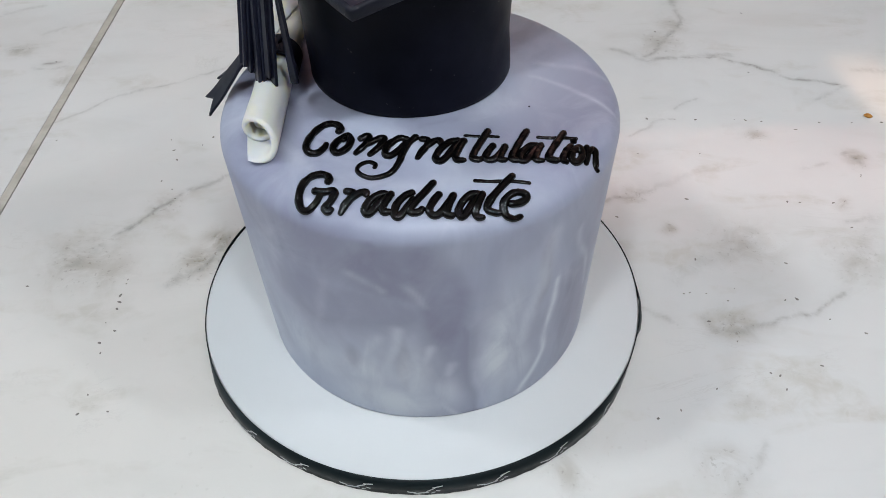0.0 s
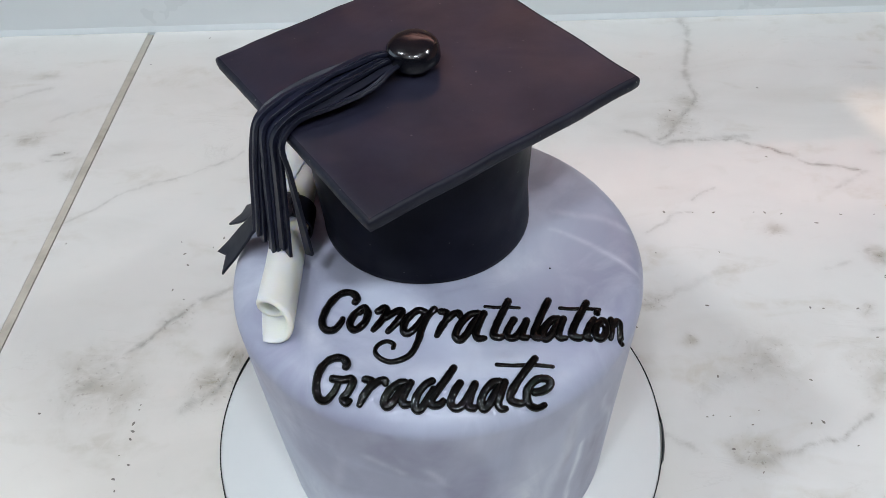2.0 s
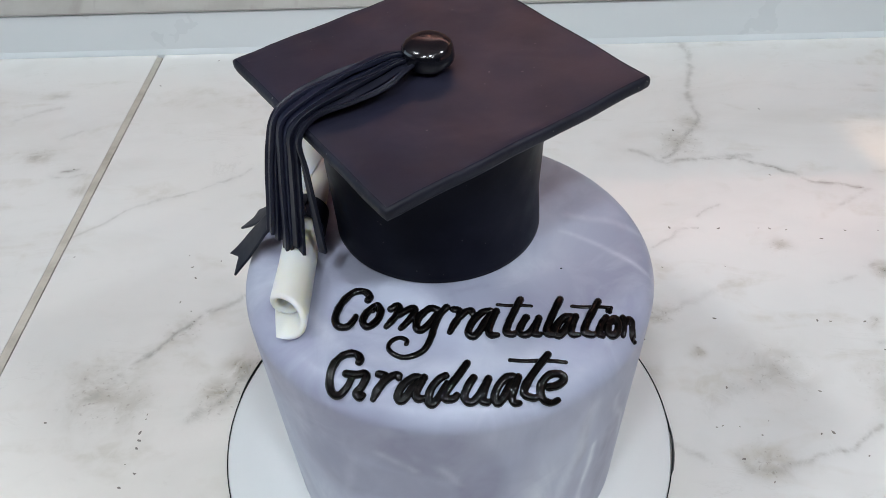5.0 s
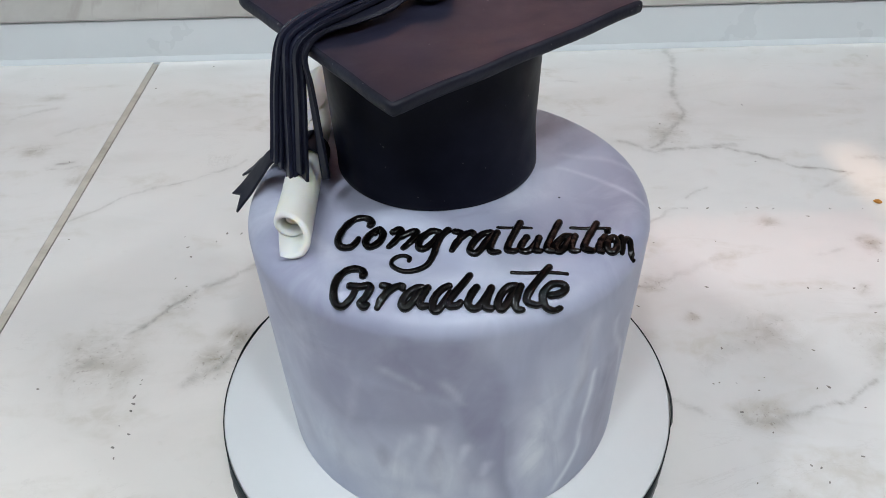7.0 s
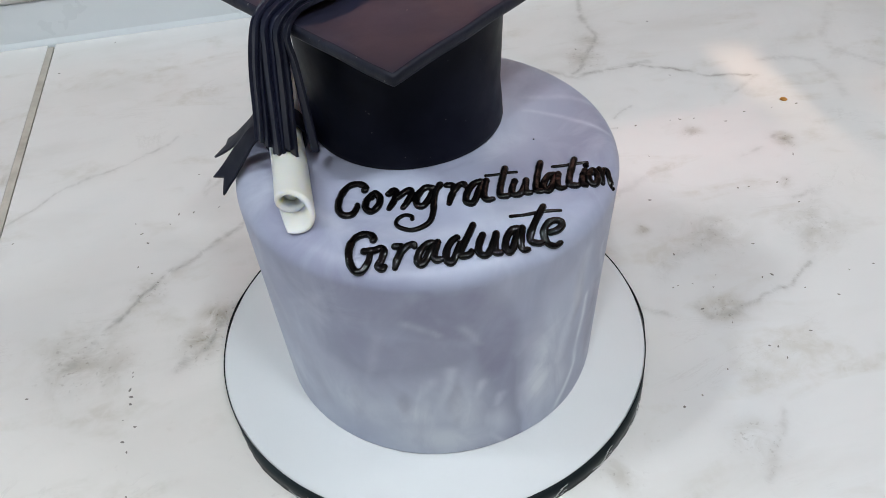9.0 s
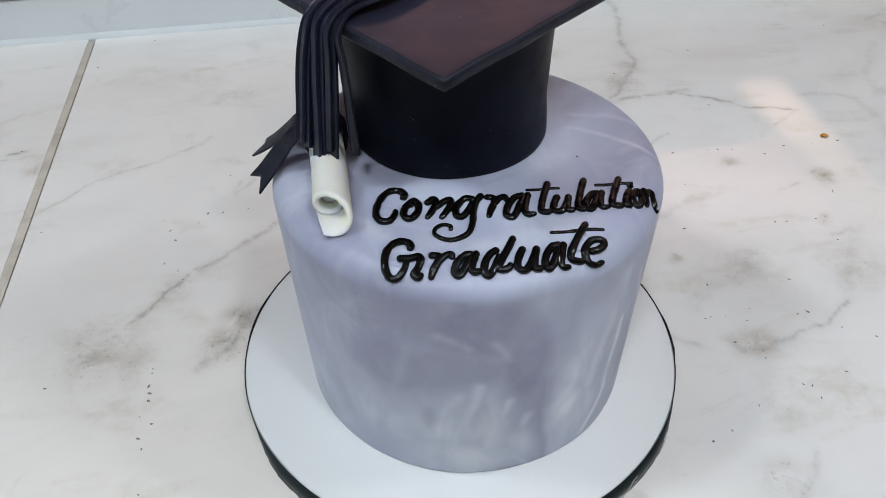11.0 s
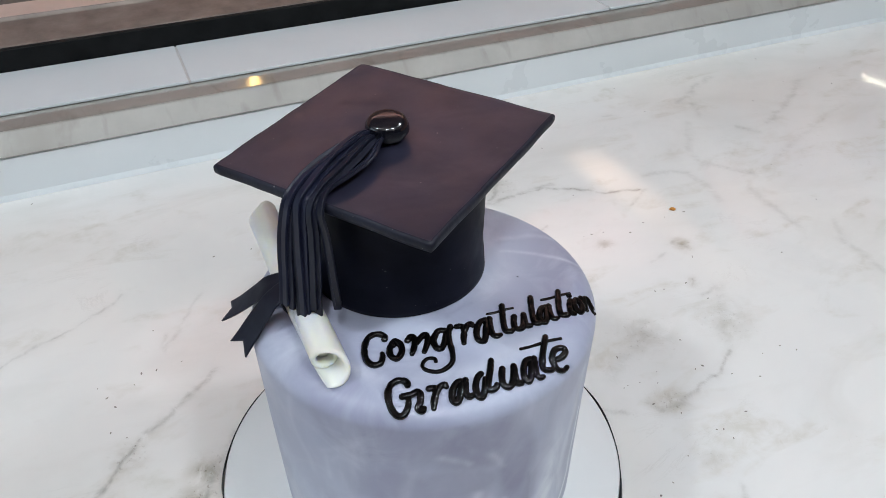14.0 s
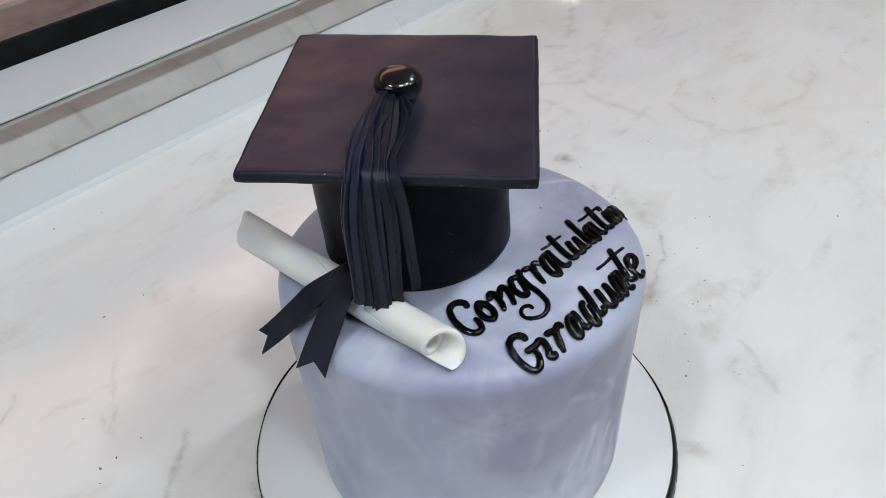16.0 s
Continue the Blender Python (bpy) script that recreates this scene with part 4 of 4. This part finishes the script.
plate = part("mortarboard", local(mortarboard(), cap), M_BOARDTOP, cap, "square brownish-black fondant mortarboard")
plate.data.materials.append(M_EDGE)

button = bmesh.new()
bmesh.ops.create_uvsphere(button, u_segments=40, v_segments=20, radius=1)
for v in button.verts:
    c = v.co.copy()
    girth = max(1e-6, math.hypot(c.x, c.y))
    wide = girth ** 0.70 / girth  # a bun with a flattened top
    flat = abs(c.z) ** 0.78 * (1 if c.z > 0 else -1)
    dent = 1 + 0.05 * noise.noise(c * 1.6 + Vector((3, 1, 0))) + 0.012 * noise.noise(c * 5)
    v.co = on_plate(-0.01, 0.02, 0.0076) + EU * c.x * wide * 0.0126 * dent + EV * c.y * wide * 0.0126 * dent + EN * flat * 0.0076 * dent
part("button", local(button, cap), M_BUTTON, cap, "glossy rounded black button")

tassel = new("tassel")
tassel.parent = cap
rng = random.Random(7)
OUT = Vector((-EU.x, -EU.y, 0)).normalized()
ALONG = Vector((EV.x, EV.y, 0)).normalized()
# Each strand: place across the bundle at the button and over the edge (0 to 1), its layer, sideways sway, and its end's place across and height.
STRANDS = [(0.00, 0.00, 0, 0.020, 0.04, 0.0195), (0.10, 0.15, 0, 0.012, 0.16, 0.0180), (0.28, 0.31, 0, -0.016, 0.33, 0.0150), (0.46, 0.46, 0, 0.010, 0.50, 0.0165), (0.62, 0.61, 0, 0.016, 0.66, 0.0185), (0.76, 0.77, 0, -0.012, 0.84, 0.0160),
           (0.05, 0.07, 1, 0.010, 0.00, 0.0215), (0.22, 0.24, 1, 0.026, 0.24, 0.0190), (0.50, 0.35, 1, -0.022, 0.42, 0.0145), (0.34, 0.55, 1, 0.020, 0.60, 0.0150), (0.68, 0.70, 1, 0.006, 0.78, 0.0205),
           (0.40, 0.20, 2, 0.014, 0.10, 0.0200), (0.16, 0.42, 2, 0.030, 0.55, 0.0155)]
LOOSE = [(0.90, 0.90, 0, -0.050, 1.0, 0.0195), (1.00, 1.00, 1, -0.075, 1.06, 0.0215)]
END_OUT, END_IN, END_LOOSE = Vector((-0.0885, 0.0235, 0)), Vector((-0.0735, 0.0105, 0)), Vector((-0.0603, 0.0090, 0))
for i, (a, b, layer, sway, e, high) in enumerate(STRANDS + LOOSE):
    loose = i >= len(STRANDS)
    lift = 0.0011 + 0.0017 * layer
    arch = 0.0036 * (1 - 0.40 * b) + 0.0006 * rng.uniform(-1, 1)
    v = [0.125 - 0.135 * a, 0.175 - 0.225 * (0.6 * a + 0.4 * b), 0.228 - 0.310 * (0.25 * a + 0.75 * b), 0.235 - 0.315 * b, 0.232 - 0.340 * b]
    edge = on_plate(-1.0, v[4], lift)
    end = END_LOOSE + (END_IN - END_LOOSE) * (1.06 - e) * 2 if loose else END_OUT.lerp(END_IN, e / 0.84)
    end = end + OUT * (0.0016 * layer + 0.0010 * rng.uniform(-1, 1))
    end.z = TOP + high + 0.0012 * layer
    belly = (OUT * 0.0004 + ALONG * 0.0060 * (0.5 - b)) * (0.3 if loose else 1.0)

    def fall(k):
        """A place on the way from the edge down to the strand's end."""
        return edge.lerp(end, k) + belly * math.sin(math.pi * min(1.0, k * 1.15)) * (1 - 0.3 * k) + OUT * (0.0022 + lift * 0.6) * (1 - k)

    pts = [on_plate(-0.10, v[0], 0.0045 + lift * 0.6), on_plate(-0.24, (v[0] + v[1]) / 2 + sway * 0.5, 0.0030 + lift + arch * 0.7), on_plate(-0.42, v[1] + sway, 0.0012 + lift + arch),
           on_plate(-0.66, v[2] + sway * 0.3, 0.0008 + lift + arch * 0.75), on_plate(-0.90, v[3] - sway * 0.3, 0.0005 + lift + arch * 0.30),
           edge + OUT * (0.0020 + lift * 0.6) + Vector((0, 0, -0.0040)), fall(0.28), fall(0.52), fall(0.76), end]
    wide = 0.0038 + 0.0006 * rng.uniform(-1, 1)
    lean = (1.05 if loose else 0.75 * rng.uniform(-1, 1))
    bm = bmesh.new()
    strip(bm, glide(pts, 8), ALONG, lambda t, wide=wide: wide * (0.62 + 0.38 * ease(t / 0.35)), 0.0018, 0.0, (-0.9 if loose else 0.5 * rng.uniform(-1, 1)) - lean * 0.6, lean)
    bmesh.ops.recalc_face_normals(bm, faces=bm.faces[:])
    crease(bm)
    part("strand", local(bm, cap), M_STRAND, tassel)
tagged(tassel, "bundle of flat black fondant strands")

# ---- scroll ----
S0, S1 = Vector((-0.0780, -0.0300, TOP + 0.0092)), Vector((-0.0755, 0.1330, TOP + 0.0116))
scroll = thing("diploma_scroll", ((S0.x + S1.x) / 2, 0.05, TOP), "white sugar-paste diploma scroll tied with black ribbon on the cake", "scroll")
AX = (S1 - S0).normalized()
SX = Vector((0, 0, 1)).cross(AX).normalized()  # towards -x
SZ = AX.cross(SX).normalized()


def rolled_sheet():
    bm = bmesh.new()
    turns, n, m = 1.42, 130, 72
    thick = 0.0033
    length = (S1 - S0).length
    rows = []
    for i in range(n + 1):
        f = i / n
        r0 = 0.0068 + 0.0045 * f
        row = []
        for j in range(m + 1):
            g = (j / m) ** 1.7
            free = radians(-58 + 250 * min(g, 0.85))  # where the sheet's outer edge lies along the roll
            back = 2 * math.pi * turns * (1 - f)  # angle gone inwards from that edge
            a = free - back
            start = 0.0138 * ease((math.degrees(back) - 40) / 260) + 0.0004 * (1 - f)
            stop = length - 0.004 * (1 - f) - 0.007 * ease((math.degrees(back) - 40) / 60) * (1 - 0.6 * ease((math.degrees(back) - 330) / 60))
            t = start + (stop - start) * g
            wall = thick * (0.16 + 0.84 * ease(math.degrees(back) / 75))  # the sheet thins out towards its outer edge
            r = r0 * (1 + 0.10 * max(0, g - 0.4) / 0.6 - 0.05 * math.exp(-((g - 0.42) / 0.08) ** 2)) * (1 + 0.010 * noise.noise(Vector((g * 6, math.cos(a), math.sin(a))))) - (thick - wall) * 0.94
            c = S0 + AX * t
            lip = 0.36 * max(0.0, 1 - (t - start) / 0.0016) ** 2  # a rounded lip
            row.append([bm.verts.new(c + (SX * math.cos(a) + SZ * math.sin(a)) * (r - q * wall)) for q in (lip, 1 - lip)])
        rows.append(row)
    for a, b in zip(rows, rows[1:]):
        for j in range(m):
            bm.faces.new((a[j][0], a[j + 1][0], b[j + 1][0], b[j][0]))
            bm.faces.new((a[j][1], b[j][1], b[j + 1][1], a[j + 1][1]))
        bm.faces.new((a[0][0], b[0][0], b[0][1], a[0][1]))
        bm.faces.new((a[m][0], a[m][1], b[m][1], b[m][0]))
    for row in (rows[0], rows[-1]):
        for j in range(m):
            bm.faces.new((row[j][0], row[j][1], row[j + 1][1], row[j + 1][0]))
    bmesh.ops.recalc_face_normals(bm, faces=bm.faces[:])
    return bm


part("sheet", local(rolled_sheet(), scroll), M_PAPER, scroll, "rolled white sugar-paste sheet")
core = lathe([(0, 0.0), (0.0037, 0.0), (0.0040, 0.110), (0.0036, 0.1130), (0.0018, 0.1136), (0, 0.1137)], 28)
core.transform(Matrix.Translation(S0 + AX * 0.1325) @ (-AX).to_track_quat("Z", "Y").to_matrix().to_4x4())
part("core", local(core, scroll), M_PAPER, scroll, "inner roll of the sugar-paste sheet")


def tie_band():
    bm = bmesh.new()
    at = S0 + AX * 0.0735
    line = []
    for i in range(29):
        a = radians(-60 + 300 * i / 28)
        line.append(at + SX * math.cos(a) * 0.0110 + SZ * math.sin(a) * 0.0108)
    return strip(bm, line, AX, 0.0158, 0.0014)


part("tie_band", local(tie_band(), scroll), M_RIBBON, scroll, "black fondant ribbon round the scroll")
W = S0 + AX * 0.0725 + SZ * 0.0105 + SX * 0.002
for end_a, end_b, sag, turn in ((Vector((-0.1229, 0.0407, 0.1527)), Vector((-0.1130, 0.0280, 0.1568)), 0.004, -0.004), (Vector((-0.1200, 0.0694, 0.1501)), Vector((-0.1131, 0.0838, 0.1507)), 0.0015, 0.002)):
    tip = (end_a + end_b) / 2
    mid = W * 0.5 + tip * 0.5
    pts = [W + Vector((0.004, turn * 0.3, 0.0012)), W * 0.75 + tip * 0.25 + Vector((-0.003, turn, sag + 0.001)), mid + Vector((-0.002, turn * 0.6, sag)), W * 0.2 + tip * 0.8 + Vector((0, 0, sag * 0.4)), tip]
    across = (end_b - end_a).normalized()
    wide = (end_b - end_a).length
    bm = bmesh.new()
    strip(bm, glide(pts, 6), lambda t, across=across: (AX * (1 - t) + across * (t if across.dot(AX) > 0 else -t)), lambda t, wide=wide: 0.0142 + (wide - 0.0142) * t, 0.0014, 0.008)
    bmesh.ops.recalc_face_normals(bm, faces=bm.faces[:])
    part("ribbon_tail", local(bm, scroll), M_RIBBON, scroll, "black fondant ribbon tail with notched end")

# ---- lamps that light and mirror in the place, some of them added ----
for lx, ly, watts in DOWNLIGHTS:
    lamp = thing("downlight", (lx, ly, CEILING), "round white recessed ceiling downlight, switched on", "ceiling light", "ceiling downlights")
    part("ring", lathe([(0.088, -0.004), (0.092, -0.012), (0.108, -0.012), (0.112, -0.004), (0.112, 0.0), (0.088, 0.0)], 48), M_CABINET, lamp, "white ring")
    part("diffuser", lathe([(0, -0.006), (0.0875, -0.006), (0.0875, -0.001), (0, -0.001)], 48), M_LAMP, lamp, "lit white diffuser", False)
# Unseen panels, made up to give the gel letters their highlights.
for lx in GLINT_PANELS:
    turn = look((lx, -1.15, 1.50), (lx * 0.5, 0, 0.1))
    lamp = thing("added_glint_light", (lx, -1.18, 1.52), "oblong white panel light on a ceiling arm, added for glints on the lettering", "panel light", "panel lights")
    frame_bm = box(-0.11, 0.11, -0.047, 0.047, 0.012, 0.035, 0.003)
    glow_bm = box(-0.095, 0.095, -0.032, 0.032, 0.006, 0.0115)
    for bm in (frame_bm, glow_bm):
        bm.transform(Matrix.Translation(-lamp.location) @ turn)
    part("frame", frame_bm, M_CABINET, lamp, "white frame", False)
    part("diffuser", glow_bm, M_GLINT_PANEL, lamp, "lit white diffuser", False)
    part("arm", box(-0.012, 0.012, -0.05, -0.026, 0.0, CEILING - 1.52), M_CABINET, lamp, "thin white arm", False)
# Made-up housing that hides the added ceiling fill from the counter.
uplight = thing("uplight", (1.15, 2.40, 1.34), "long bronze trough added on the wood-clad wall round the ceiling fill lamp", "wall lamp")
part("trough", box(-1.5, 1.5, -0.26, -0.001, -0.03, 0.012, 0.004), M_BRONZE, uplight, "", False)
part("front_lip", box(-1.5, 1.5, -0.28, -0.261, -0.03, 0.09, 0.004), M_BRONZE, uplight, "", False)
candle = thing("table_lamp", (0.1767, 1.593, FLOOR), "slim lamp with a warm glowing bulb beyond the window", "lamp")
part("bulb", lathe([(0, 1.365), (0.005, 1.37), (0.0075, 1.39), (0.007, 1.425), (0.004, 1.45), (0, 1.458)], 20), M_BULB, candle, "warm glowing bulb")
part("stem", lathe([(0, 0.0), (0.10, 0.0), (0.10, 0.015), (0.012, 0.03), (0.008, 1.36), (0, 1.364)], 24), M_BRONZE, candle, "thin bronze stem on a round foot")
tube = thing("tube_lamp", (2.287, 1.393, 0.70), "slim lit tube lamp on a bracket beyond the counter", "lamp")
part("tube", box(-0.0026, 0.0026, -0.066, 0.066, -0.0026, 0.0026, 0.0012), M_TUBE, tube, "lit white tube", False)
part("bracket", box(-0.01, 0.01, -0.01, 1.0, 0.0027, 0.03, 0.002), M_CABINET, tube, "thin white bracket", False)
# Stand-in for an unknown warm source, added for its reflection on the counter.
warm = thing("warm_reflection_panel", (0.95, 0.985, 0.20), "upright unseen panel added behind the counter to mirror warmly in the marble", "light panel")
def leaning(bm, slope, wider):
    """Leans an upright panel sideways and widens it towards its top."""
    for v in bm.verts:
        h = max(0.0, (v.co.z - 0.22) / 0.6)
        v.co.x = -0.16 + (v.co.x + 0.16) * (1 + wider * h) + slope * h
    return bm


part("panel", leaning(box(-0.222, -0.098, 0.0, 0.02, 0.22, 0.82, 0.002), 0.62, 0.4), M_WARM, warm, "added glowing face that fades like its mirrored patch", False)
part("stand", leaning(box(-0.222, -0.098, 0.021, 0.05, -0.1, 0.82, 0.003), 0.62, 0.4), M_BRONZE, warm, "dark metal backing added behind the glowing face", False)
